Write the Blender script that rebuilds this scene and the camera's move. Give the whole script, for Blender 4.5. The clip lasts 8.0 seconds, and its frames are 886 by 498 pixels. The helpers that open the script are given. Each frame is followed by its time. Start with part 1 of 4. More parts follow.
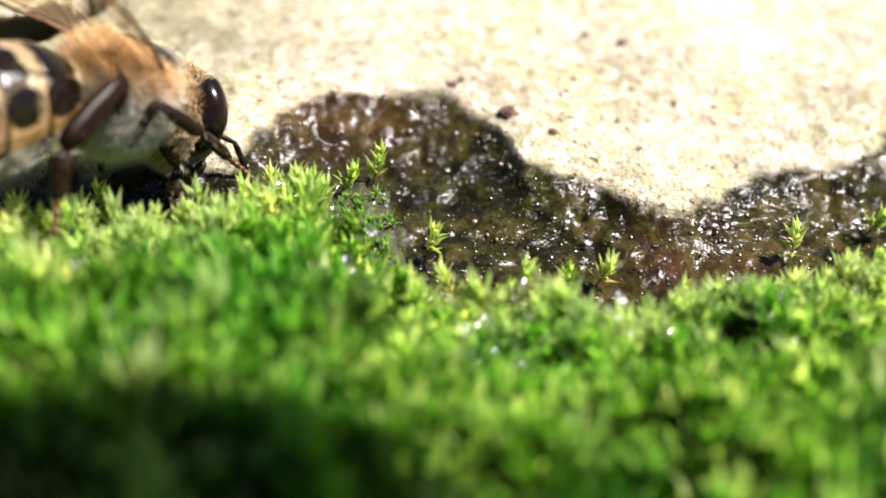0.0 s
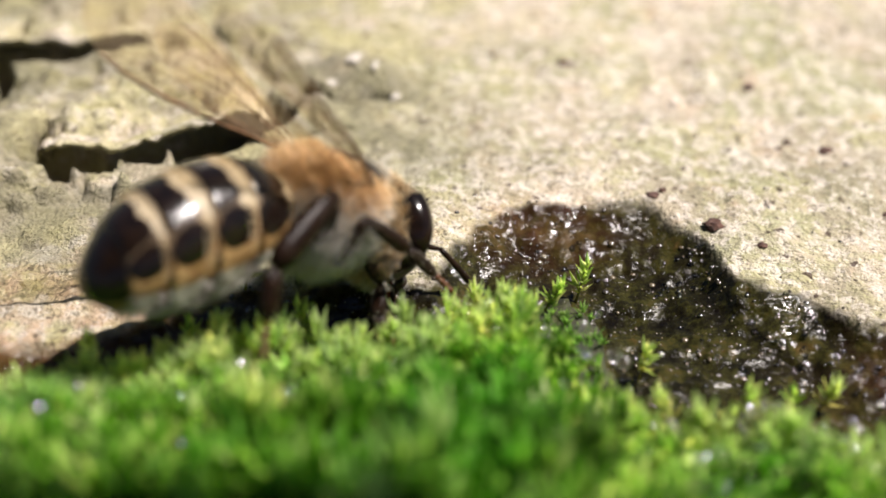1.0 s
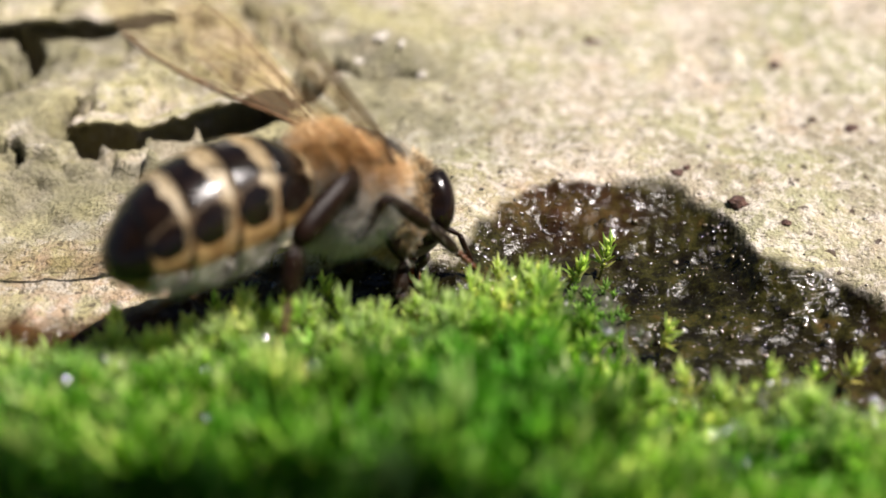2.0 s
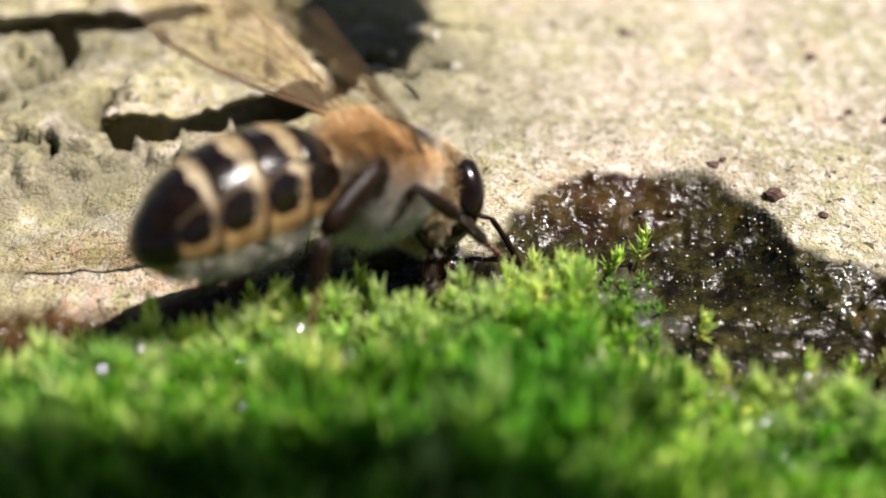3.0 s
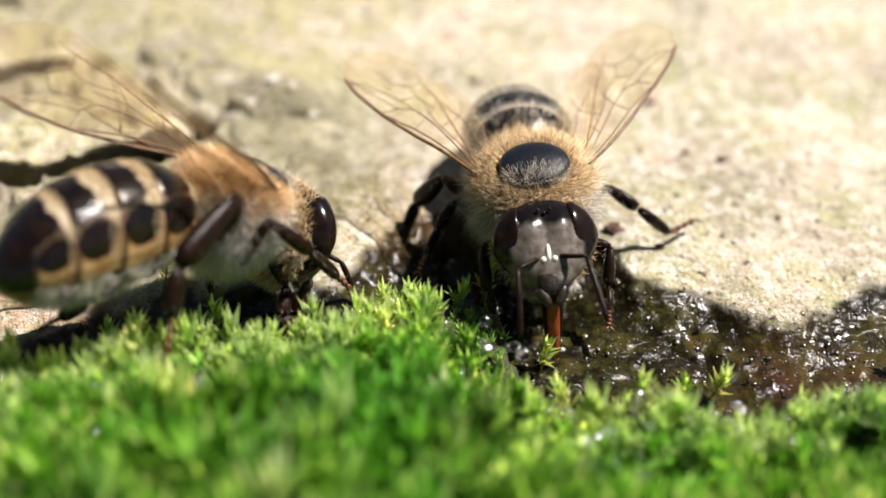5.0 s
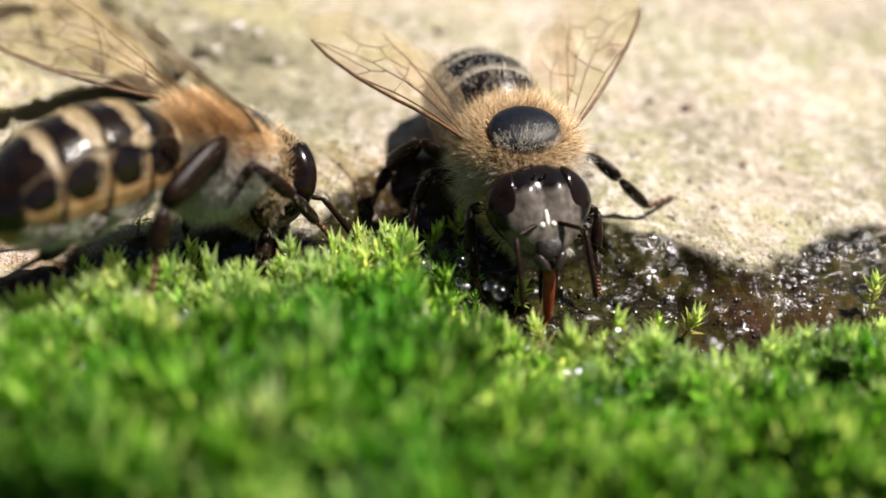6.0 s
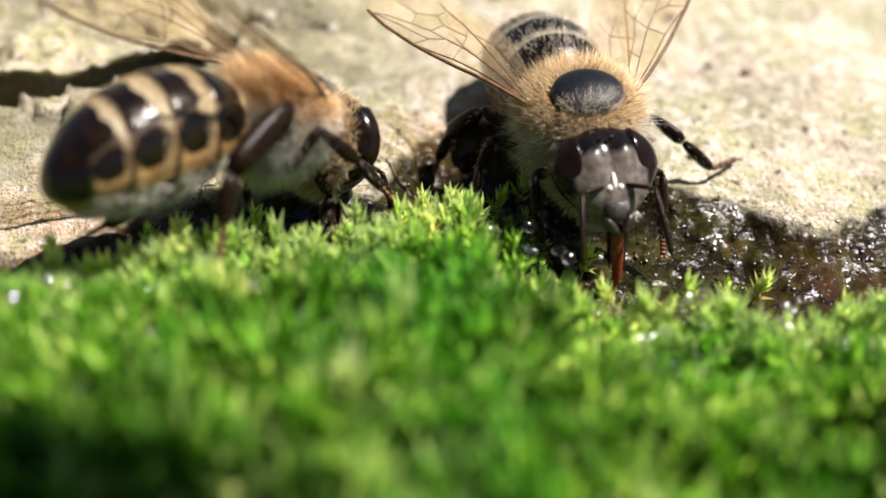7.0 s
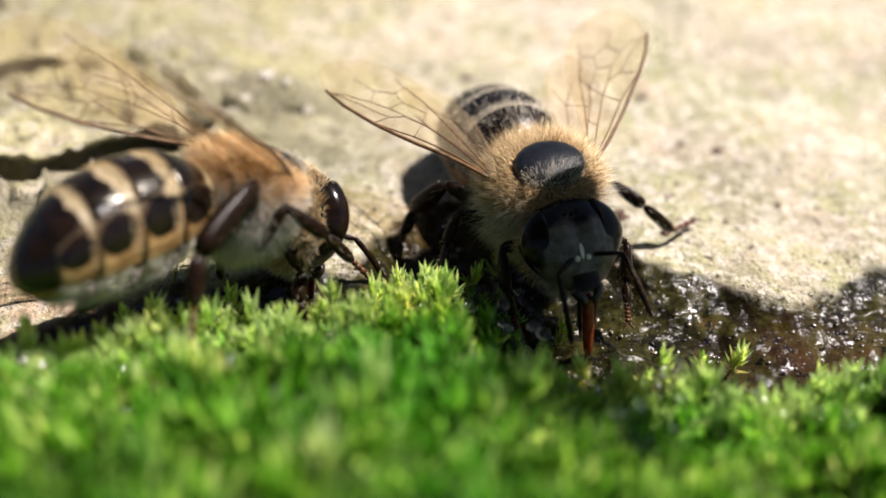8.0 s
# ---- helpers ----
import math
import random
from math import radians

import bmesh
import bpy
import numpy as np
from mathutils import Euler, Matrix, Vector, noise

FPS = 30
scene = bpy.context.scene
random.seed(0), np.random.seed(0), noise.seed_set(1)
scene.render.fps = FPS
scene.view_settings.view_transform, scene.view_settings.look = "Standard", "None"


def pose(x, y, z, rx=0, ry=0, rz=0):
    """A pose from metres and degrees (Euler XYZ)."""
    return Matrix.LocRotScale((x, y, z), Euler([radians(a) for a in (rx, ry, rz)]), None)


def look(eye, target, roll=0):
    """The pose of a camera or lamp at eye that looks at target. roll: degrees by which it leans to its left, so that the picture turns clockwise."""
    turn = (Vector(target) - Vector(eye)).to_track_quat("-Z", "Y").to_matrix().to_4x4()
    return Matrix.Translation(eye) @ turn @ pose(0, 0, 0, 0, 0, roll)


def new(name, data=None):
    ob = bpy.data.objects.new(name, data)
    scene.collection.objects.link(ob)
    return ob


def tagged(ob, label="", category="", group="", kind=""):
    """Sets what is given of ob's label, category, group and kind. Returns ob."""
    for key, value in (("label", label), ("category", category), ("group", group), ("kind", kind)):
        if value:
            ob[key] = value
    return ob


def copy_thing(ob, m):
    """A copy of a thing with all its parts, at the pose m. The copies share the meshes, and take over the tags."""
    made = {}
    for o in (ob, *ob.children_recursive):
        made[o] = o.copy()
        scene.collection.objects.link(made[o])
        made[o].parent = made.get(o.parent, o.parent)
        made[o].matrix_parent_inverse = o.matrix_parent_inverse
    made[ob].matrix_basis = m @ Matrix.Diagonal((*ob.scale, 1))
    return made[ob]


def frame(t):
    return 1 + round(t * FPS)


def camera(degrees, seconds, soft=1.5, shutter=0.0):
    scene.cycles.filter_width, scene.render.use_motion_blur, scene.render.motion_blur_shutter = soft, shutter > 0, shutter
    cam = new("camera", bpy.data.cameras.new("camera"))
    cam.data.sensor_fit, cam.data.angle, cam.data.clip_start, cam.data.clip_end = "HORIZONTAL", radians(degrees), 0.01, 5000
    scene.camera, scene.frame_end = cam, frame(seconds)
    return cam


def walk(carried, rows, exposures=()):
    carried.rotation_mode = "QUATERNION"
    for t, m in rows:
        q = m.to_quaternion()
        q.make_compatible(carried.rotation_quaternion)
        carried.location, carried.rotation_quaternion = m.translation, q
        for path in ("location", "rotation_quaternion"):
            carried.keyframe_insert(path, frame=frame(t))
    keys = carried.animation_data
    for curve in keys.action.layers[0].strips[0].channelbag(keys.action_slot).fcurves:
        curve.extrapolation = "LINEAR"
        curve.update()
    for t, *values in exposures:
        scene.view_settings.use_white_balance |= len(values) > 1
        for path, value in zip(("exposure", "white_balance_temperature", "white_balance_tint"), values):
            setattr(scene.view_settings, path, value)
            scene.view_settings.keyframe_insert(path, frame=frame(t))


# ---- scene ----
MM = 0.001  # the plan below is drawn in millimetres


def mm(p):
    return Vector(p) * MM


# ---- the camera and its way: seconds, eye, aim, roll ----
PATH = [
    (0.0, (3.31, -48.62, 36.73), (9.11, -3.02, -1.83), 4.35),
    (0.5, (1.17, -46.81, 36.65), (5.17, 0.53, 0.01), 2.62),
    (1.0, (-0.23, -45.88, 36.07), (1.96, 1.80, -0.29), 1.68),
    (1.2, (0.30, -45.61, 36.11), (1.97, 2.07, -0.27), 1.40),
    (2.3, (0.13, -46.46, 36.23), (0.53, 0.73, -0.82), 0.70),
    (2.5, (0.00, -46.28, 36.12), (0.00, 0.91, -0.93), 0.63),
    (3.0, (-0.09, -46.26, 35.92), (-0.18, 0.96, -1.10), 0.23),
    (3.5, (-0.89, -46.05, 35.69), (-0.54, 1.80, -0.51), 0.57),
    (4.0, (-0.83, -46.03, 35.66), (-0.30, 2.14, -0.10), 0.81),
    (4.5, (0.91, -47.27, 36.04), (2.37, 1.33, 0.88), 0.65),
    (4.7, (1.42, -48.18, 36.33), (4.10, 0.68, 1.60), 1.22),
    (5.8, (-0.05, -50.18, 35.45), (5.63, -1.71, 0.53), 3.60),
    (6.0, (-0.68, -50.18, 35.30), (6.01, -2.06, 0.09), 4.13),
    (6.5, (-2.29, -50.16, 34.69), (4.20, -2.30, -0.92), 3.77),
    (7.0, (-2.50, -49.75, 34.56), (3.76, -2.11, -1.38), 3.68),
    (7.5, (-2.74, -49.87, 34.35), (3.64, -1.33, -0.34), 3.49),
    (8.0, (-2.31, -50.19, 34.27), (4.68, -0.70, 1.07), 3.35),
]
cam = camera(30.0, 8.0)
cam.data.dof.use_dof = True
cam.data.dof.focus_distance = 0.0588
cam.data.dof.aperture_fstop = 30
EXPOSURES = [(0.0, 1.52), (0.5, 1.05), (1.0, 0.94), (2.5, 0.9), (3.2, 1.08), (4.0, 1.15), (4.5, 1.15), (6.0, 1.02), (7.0, 1.17), (7.5, 1.15), (8.0, 1.06)]
walk(cam, [(t, look(mm(e), mm(a), r)) for t, e, a, r in PATH], EXPOSURES)

# ---- world and sun ----
TO_SUN = Vector((0.48, 0.05, 0.87)).normalized()
world = bpy.data.worlds.new("sky")
scene.world = world
world.use_nodes = True
wn = world.node_tree.nodes
sky = wn.new("ShaderNodeTexSky")
sky.sky_type = "NISHITA"
sky.sun_disc = False
sky.sun_elevation = math.asin(TO_SUN.z)
sky.sun_rotation = math.atan2(TO_SUN.x, TO_SUN.y)
wn["Background"].inputs[1].default_value = 0.027
world.node_tree.links.new(sky.outputs[0], wn["Background"].inputs[0])
sun_data = bpy.data.lights.new("sun", "SUN")
sun_data.energy = 5.0
sun_data.angle = radians(0.53)
sun_data.color = (1.0, 0.915, 0.875)
sun = new("sun", sun_data)
sun.matrix_world = look(TO_SUN * 0.5, (0, 0, 0))


# ---- materials ----
def material(name):
    """A node material; returns it with its tree, its main shader and a way to link."""
    m = bpy.data.materials.new(name)
    m.use_nodes = True
    return m, m.node_tree.nodes, m.node_tree.links, m.node_tree.nodes["Principled BSDF"]


def noise_node(n, l, size, detail=4.0, rough=0.55, offset=0.0):
    """A noise whose features are about that many millimetres across."""
    co = n.new("ShaderNodeTexCoord")
    mp = n.new("ShaderNodeMapping")
    mp.inputs["Location"].default_value = (offset, offset * 0.7, offset * 0.3)
    tx = n.new("ShaderNodeTexNoise")
    tx.inputs["Scale"].default_value = 1.0 / (size * MM)
    tx.inputs["Detail"].default_value = detail
    tx.inputs["Roughness"].default_value = rough
    l.new(co.outputs["Object"], mp.inputs[0])
    l.new(mp.outputs[0], tx.inputs["Vector"])
    return tx.outputs["Fac"]


def ramp(n, l, fac, stops):
    r = n.new("ShaderNodeValToRGB")
    while len(r.color_ramp.elements) < len(stops):
        r.color_ramp.elements.new(0.5)
    for e, (p, c) in zip(r.color_ramp.elements, stops):
        e.position = p
        e.color = (*c, 1) if len(c) == 3 else c
    l.new(fac, r.inputs[0])
    return r.outputs[0]


def mix(n, l, fac, a, b, kind="MIX"):
    m = n.new("ShaderNodeMix")
    m.data_type = "RGBA"
    m.blend_type = kind
    for sock, v in ((m.inputs[0], fac), (m.inputs[6], a), (m.inputs[7], b)):
        if isinstance(v, (int, float)):
            sock.default_value = v
        elif isinstance(v, tuple):
            sock.default_value = (*v, 1)
        else:
            l.new(v, sock)
    return m.outputs[2]


def value(n, l, op, a, b=0.0):
    m = n.new("ShaderNodeMath")
    m.operation = op
    m.use_clamp = True
    for sock, v in ((m.inputs[0], a), (m.inputs[1], b)):
        if isinstance(v, (int, float)):
            sock.default_value = v
        else:
            l.new(v, sock)
    return m.outputs[0]


def attribute(n, name):
    a = n.new("ShaderNodeAttribute")
    a.attribute_name = name
    return a.outputs["Fac"]


def bump(n, l, height, depth, bsdf, strength=1.0):
    b = n.new("ShaderNodeBump")
    b.inputs["Strength"].default_value = strength
    b.inputs["Distance"].default_value = depth * MM
    l.new(height, b.inputs["Height"])
    l.new(b.outputs[0], bsdf.inputs["Normal"])


def bark_material():
    m, n, l, b = material("lichened_bark")
    big = ramp(n, l, noise_node(n, l, 7, 5, 0.6, 3), [(0.36, (0.31, 0.28, 0.18)), (0.46, (0.46, 0.40, 0.29)), (0.54, (0.58, 0.49, 0.37)), (0.66, (0.69, 0.61, 0.46))])
    lichen = ramp(n, l, noise_node(n, l, 3.2, 6, 0.68, 11), [(0.49, (0, 0, 0)), (0.57, (1, 1, 1))])
    c = mix(n, l, value(n, l, "MULTIPLY", lichen, 0.6), big, (0.45, 0.43, 0.22))
    orange = ramp(n, l, noise_node(n, l, 1.6, 5, 0.65, 31), [(0.58, (0, 0, 0)), (0.70, (1, 1, 1))])
    c = mix(n, l, value(n, l, "MULTIPLY", orange, 0.4), c, (0.62, 0.40, 0.26))
    algae = ramp(n, l, noise_node(n, l, 5.0, 7, 0.72, 23), [(0.48, (0, 0, 0)), (0.60, (1, 1, 1))])
    c = mix(n, l, value(n, l, "MULTIPLY", algae, value(n, l, "ADD", 0.55, value(n, l, "MULTIPLY", attribute(n, "lichen"), 0.15))), c, mix(n, l, attribute(n, "lichen"), (0.36, 0.37, 0.20), (0.15, 0.15, 0.075)))
    warm = attribute(n, "warm")
    c = mix(n, l, value(n, l, "MULTIPLY", warm, 0.75), c, (0.62, 0.40, 0.27))
    pale = ramp(n, l, noise_node(n, l, 0.7, 5, 0.75, 5), [(0.49, (0, 0, 0)), (0.58, (1, 1, 1))])
    c = mix(n, l, value(n, l, "MULTIPLY", pale, 0.7), c, (0.76, 0.69, 0.60))
    white = ramp(n, l, noise_node(n, l, 2.6, 6, 0.7, 61), [(0.56, (0, 0, 0)), (0.64, (1, 1, 1))])
    c = mix(n, l, value(n, l, "MULTIPLY", white, 0.5), c, (0.82, 0.77, 0.64))
    gold = ramp(n, l, noise_node(n, l, 1.9, 5, 0.65, 91), [(0.44, (0, 0, 0)), (0.56, (1, 1, 1))])
    c = mix(n, l, value(n, l, "MULTIPLY", value(n, l, "MULTIPLY", gold, 0.8), attribute(n, "lichen")), c, mix(n, l, noise_node(n, l, 1.0, 4, 0.6, 95), (0.34, 0.32, 0.12), (0.66, 0.60, 0.34)))
    grain = ramp(n, l, noise_node(n, l, 0.24, 6, 0.75, 17), [(0.54, (0, 0, 0)), (0.63, (1, 1, 1))])
    c = mix(n, l, value(n, l, "MULTIPLY", grain, 0.85), c, (0.13, 0.11, 0.07))
    dots = ramp(n, l, noise_node(n, l, 0.55, 3, 0.5, 57), [(0.65, (0, 0, 0)), (0.69, (1, 1, 1))])
    c = mix(n, l, value(n, l, "MULTIPLY", dots, 0.85), c, (0.05, 0.025, 0.02))
    grey = attribute(n, "grey")
    c = mix(n, l, value(n, l, "MULTIPLY", grey, 0.8), c, mix(n, l, noise_node(n, l, 0.5, 4, 0.7, 71), (0.045, 0.043, 0.026), (0.35, 0.325, 0.20)))
    wet_shade = attribute(n, "wet_shade")
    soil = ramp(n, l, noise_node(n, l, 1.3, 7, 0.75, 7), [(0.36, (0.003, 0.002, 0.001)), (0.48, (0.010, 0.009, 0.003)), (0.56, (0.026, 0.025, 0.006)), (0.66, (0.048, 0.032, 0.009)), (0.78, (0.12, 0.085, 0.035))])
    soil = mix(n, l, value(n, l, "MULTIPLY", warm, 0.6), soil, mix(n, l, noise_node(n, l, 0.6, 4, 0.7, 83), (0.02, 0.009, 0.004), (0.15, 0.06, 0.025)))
    # soil of the wet hollow; inside cracks its dark colour stands in for shade
    c = mix(n, l, wet_shade, c, soil)
    l.new(c, b.inputs["Base Color"])
    gloss = ramp(n, l, noise_node(n, l, 1.1, 4, 0.6, 41), [(0.44, (0.12, 0.12, 0.12)), (0.58, (0.24, 0.24, 0.24))])
    l.new(mix(n, l, wet_shade, (0.9, 0.9, 0.9), gloss), b.inputs["Roughness"])
    l.new(mix(n, l, wet_shade, (0.35, 0.35, 0.35), (0.15, 0.15, 0.15)), b.inputs["Specular IOR Level"])
    h = mix(n, l, 0.5, noise_node(n, l, 0.5, 6, 0.75, 2), noise_node(n, l, 0.18, 3, 0.6, 9))
    slick = noise_node(n, l, 0.95, 3.0, 0.5, 77)
    bump(n, l, mix(n, l, wet_shade, h, value(n, l, "MULTIPLY", slick, 0.5)), 0.6, b, 1.0)
    return m


def plain(name, colour, rough=0.5, size=0.0, other=None, depth=0.0, spec=0.5, coat=0.0, sheen=0.0, seep=0.0):
    """A surface of one colour that wanders towards another over a few tenths of a millimetre."""
    m, n, l, b = material(name)
    if size:
        c = ramp(n, l, noise_node(n, l, size, 4, 0.6), [(0.35, colour), (0.65, other)])
        l.new(c, b.inputs["Base Color"])
    else:
        b.inputs["Base Color"].default_value = (*colour, 1)
    b.inputs["Roughness"].default_value = rough
    b.inputs["Specular IOR Level"].default_value = spec
    b.inputs["Coat Weight"].default_value = coat
    b.inputs["Coat Roughness"].default_value = 0.12
    b.inputs["Sheen Weight"].default_value = sheen
    if depth:
        bump(n, l, noise_node(n, l, size * 0.35, 3, 0.6, 4), depth, b)
    if seep:
        t = n.new("ShaderNodeBsdfTranslucent")
        if size:
            l.new(c, t.inputs[0])
        else:
            t.inputs[0].default_value = (*colour, 1)
        s = n.new("ShaderNodeMixShader")
        s.inputs[0].default_value = seep
        out = n["Material Output"]
        l.new(b.outputs[0], s.inputs[1])
        l.new(t.outputs[0], s.inputs[2])
        l.new(s.outputs[0], out.inputs[0])
    return m


def leaf_material():
    m, n, l, b = material("moss_leaf")
    g = n.new("ShaderNodeNewGeometry")
    age = attribute(n, "tip")
    c = ramp(n, l, g.outputs["Random Per Island"], [(0.0, (0.055, 0.15, 0.012)), (0.4, (0.125, 0.29, 0.030)), (0.75, (0.29, 0.46, 0.095)), (1.0, (0.60, 0.66, 0.32))])
    c = mix(n, l, age, mix(n, l, noise_node(n, l, 2.0, 3), (0.12, 0.08, 0.025), (0.06, 0.10, 0.015)), c)
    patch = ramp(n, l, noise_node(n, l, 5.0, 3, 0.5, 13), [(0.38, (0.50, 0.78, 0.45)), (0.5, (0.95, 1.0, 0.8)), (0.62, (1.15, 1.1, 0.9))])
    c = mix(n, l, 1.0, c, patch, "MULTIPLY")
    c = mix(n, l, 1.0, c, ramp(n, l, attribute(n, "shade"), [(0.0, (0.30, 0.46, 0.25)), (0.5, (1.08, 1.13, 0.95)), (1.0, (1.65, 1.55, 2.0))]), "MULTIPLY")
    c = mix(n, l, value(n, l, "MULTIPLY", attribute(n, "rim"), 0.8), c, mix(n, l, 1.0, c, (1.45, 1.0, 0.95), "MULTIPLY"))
    young = n.new("ShaderNodeMath")
    young.operation = "POWER"
    young.inputs[1].default_value = 2.5
    l.new(age, young.inputs[0])
    c = mix(n, l, value(n, l, "MULTIPLY", young.outputs[0], value(n, l, "MULTIPLY", attribute(n, "rim"), 0.75)), c, (0.72, 0.76, 0.45))
    l.new(c, b.inputs["Base Color"])
    b.inputs["Roughness"].default_value = 0.24
    b.inputs["Specular IOR Level"].default_value = 0.7
    t = n.new("ShaderNodeBsdfTranslucent")
    l.new(mix(n, l, 1.0, c, (1.5, 1.7, 0.92), "MULTIPLY"), t.inputs[0])
    s = n.new("ShaderNodeMixShader")
    s.inputs[0].default_value = 0.5
    l.new(b.outputs[0], s.inputs[1])
    l.new(t.outputs[0], s.inputs[2])
    l.new(s.outputs[0], n["Material Output"].inputs[0])
    return m


def grit_material():
    m, n, l, b = material("grit")
    g = n.new("ShaderNodeNewGeometry")
    c = ramp(n, l, g.outputs["Random Per Island"], [(0.0, (0.012, 0.009, 0.005)), (0.5, (0.045, 0.030, 0.014)), (0.85, (0.09, 0.065, 0.03)), (0.97, (0.14, 0.11, 0.07)), (1.0, (0.26, 0.23, 0.17))])
    l.new(c, b.inputs["Base Color"])
    b.inputs["Roughness"].default_value = 0.26
    b.inputs["IOR"].default_value = 1.7
    b.inputs["Specular IOR Level"].default_value = 1.0
    return m


def water_material():
    m, n, l, b = material("water")
    b.inputs["Base Color"].default_value = (1, 1, 1, 1)
    b.inputs["Transmission Weight"].default_value = 1.0
    b.inputs["Roughness"].default_value = 0.1
    b.inputs["IOR"].default_value = 1.33
    return m


BARK = bark_material()
LEAF = leaf_material()
WATER = water_material()
PEAT = plain("wet_peat", (0.012, 0.010, 0.005), 0.6, 0.8, (0.045, 0.050, 0.012), 0.15)
GRIT = grit_material()


# ---- building blocks ----
def part(name, bm, mat, parent, label="", smooth=True):
    """Links a bmesh (drawn in millimetres) as one mesh under a thing or a part."""
    me = bpy.data.meshes.new(name)
    bmesh.ops.scale(bm, vec=(MM, MM, MM), verts=bm.verts)
    bm.to_mesh(me)
    bm.free()
    if smooth:
        me.shade_smooth()
    me.materials.append(mat)
    ob = new(name, me)
    ob.parent = parent
    return tagged(ob, label)


def mesh_of(name, verts, faces, mat, parent=None, label="", smooth=True):
    """The same from arrays of corners and faces."""
    me = bpy.data.meshes.new(name)
    me.from_pydata((np.asarray(verts) * MM).tolist(), [], faces if isinstance(faces, list) else faces.tolist())
    if smooth:
        me.shade_smooth()
    me.materials.append(mat)
    ob = new(name, me)
    ob.parent = parent
    return tagged(ob, label)


def loft(bm, rings):
    """Joins rings of points into a closed skin with capped ends."""
    rows = [[bm.verts.new(p) for p in ring] for ring in rings]
    n = len(rows[0])
    for a, b in zip(rows, rows[1:]):
        for i in range(n):
            bm.faces.new((a[i], a[(i + 1) % n], b[(i + 1) % n], b[i]))
    bm.faces.new(rows[0][::-1])
    bm.faces.new(rows[-1])
    return rows


def values(ob, name, array):
    a = ob.data.attributes.new(name, "FLOAT", "POINT")
    a.data.foreach_set("value", np.asarray(array, dtype=np.float32))


def lattice(x, y, seed):
    h = np.sin(x * 127.1 + y * 311.7 + seed * 74.7) * 43758.5453
    return h - np.floor(h)


def wander(x, y, size, seed=0, octaves=4, fall=0.5):
    """Smooth noise between -1 and 1 over arrays, with features of that size."""
    total, amp, norm = 0.0, 1.0, 0.0
    x, y = np.asarray(x, float) / size, np.asarray(y, float) / size
    for k in range(octaves):
        i, j = np.floor(x), np.floor(y)
        u, v = x - i, y - j
        u, v = u * u * (3 - 2 * u), v * v * (3 - 2 * v)
        a, b = lattice(i, j, seed + k), lattice(i + 1, j, seed + k)
        c, d = lattice(i, j + 1, seed + k), lattice(i + 1, j + 1, seed + k)
        total = total + amp * ((a * (1 - u) + b * u) * (1 - v) + (c * (1 - u) + d * u) * v)
        norm += amp
        amp *= fall
        x, y = x * 2.03 + 5.1, y * 2.03 + 1.7
    return 2 * total / norm - 1


def smooth(a, b, x):
    t = np.clip((x - a) / (b - a), 0, 1)
    return t * t * (3 - 2 * t)


# ---- the log: its bark, its wet hollow, its cracks ----
HOLLOW_EDGE = [(-60, -4.5), (-15, -3.5), (-12.7, -3.8), (-9.9, -3.4), (-7.3, -1.9), (-5.2, -0.9), (-2, -0.4), (1.5, -0.2), (3.2, 2.6), (5.5, 4.1), (7.5, 4.5), (9.6, 3.9), (11.3, 2.1), (12.2, -0.3),
               (13.4, -1.1), (15.0, -1.2), (16.2, -2.9), (17.3, -3.2), (19.5, -1.8), (22.4, -0.5), (24.7, -0.1), (26.6, 1.3), (31, 2.5), (60, 3)]
CRACKS = [  # a line of the crack, its width and depth
    ([(-13.3, 7.5), (-12.7, 7.2), (-12.0, 7.0), (-10.6, 7.0), (-9.2, 7.6), (-7.3, 8.4), (-4.8, 10.1)], 2.2, 13.0),
    ([(-26, 13.2), (-21, 13.9), (-17.2, 14.5), (-15.4, 14.7), (-13.5, 15.0), (-11.4, 15.8), (-9.6, 16.3)], 1.5, 14.0),
    ([(-26, 17.3), (-22, 18.4), (-19.5, 19.4), (-17.0, 20.5), (-15.0, 21.8), (-13, 22.9)], 1.3, 9.0),
    ([(-17.2, 15.4), (-16.4, 14.2), (-15.6, 12.2), (-16.4, 10.0), (-18.3, 9.0), (-21, 8.8)], 0.7, 2.2),
    ([(-17.6, 5.4), (-15.6, 5.7), (-14.9, 5.2)], 0.3, 0.6),
    ([(-3.2, 11.6), (-2.2, 11.3), (-1.0, 11.2), (-0.2, 11.5)], 0.55, 1.2),
]
FLAKES = [  # the front edge of a lifted flake, how far back it runs, its lift
    ([(-13.6, 7.5), (-13.0, 7.0), (-11.8, 6.7), (-10.6, 6.5), (-9.2, 7.1), (-7.3, 7.9), (-5.0, 9.7)], 4.2, 1.0),
    ([(-25, 13.2), (-20, 13.9), (-17.2, 14.3), (-15.4, 14.6), (-13.5, 14.7), (-11.6, 15.3), (-9.8, 15.9)], 3.0, 0.8),
    ([(-25, 17.0), (-22, 18.0), (-19.5, 18.9), (-17.0, 20.0), (-15.0, 21.3), (-13.4, 22.4)], 3.2, 0.6),
]


def edge_y(x):
    pts = np.array(HOLLOW_EDGE)
    return np.interp(x, pts[:, 0], pts[:, 1])


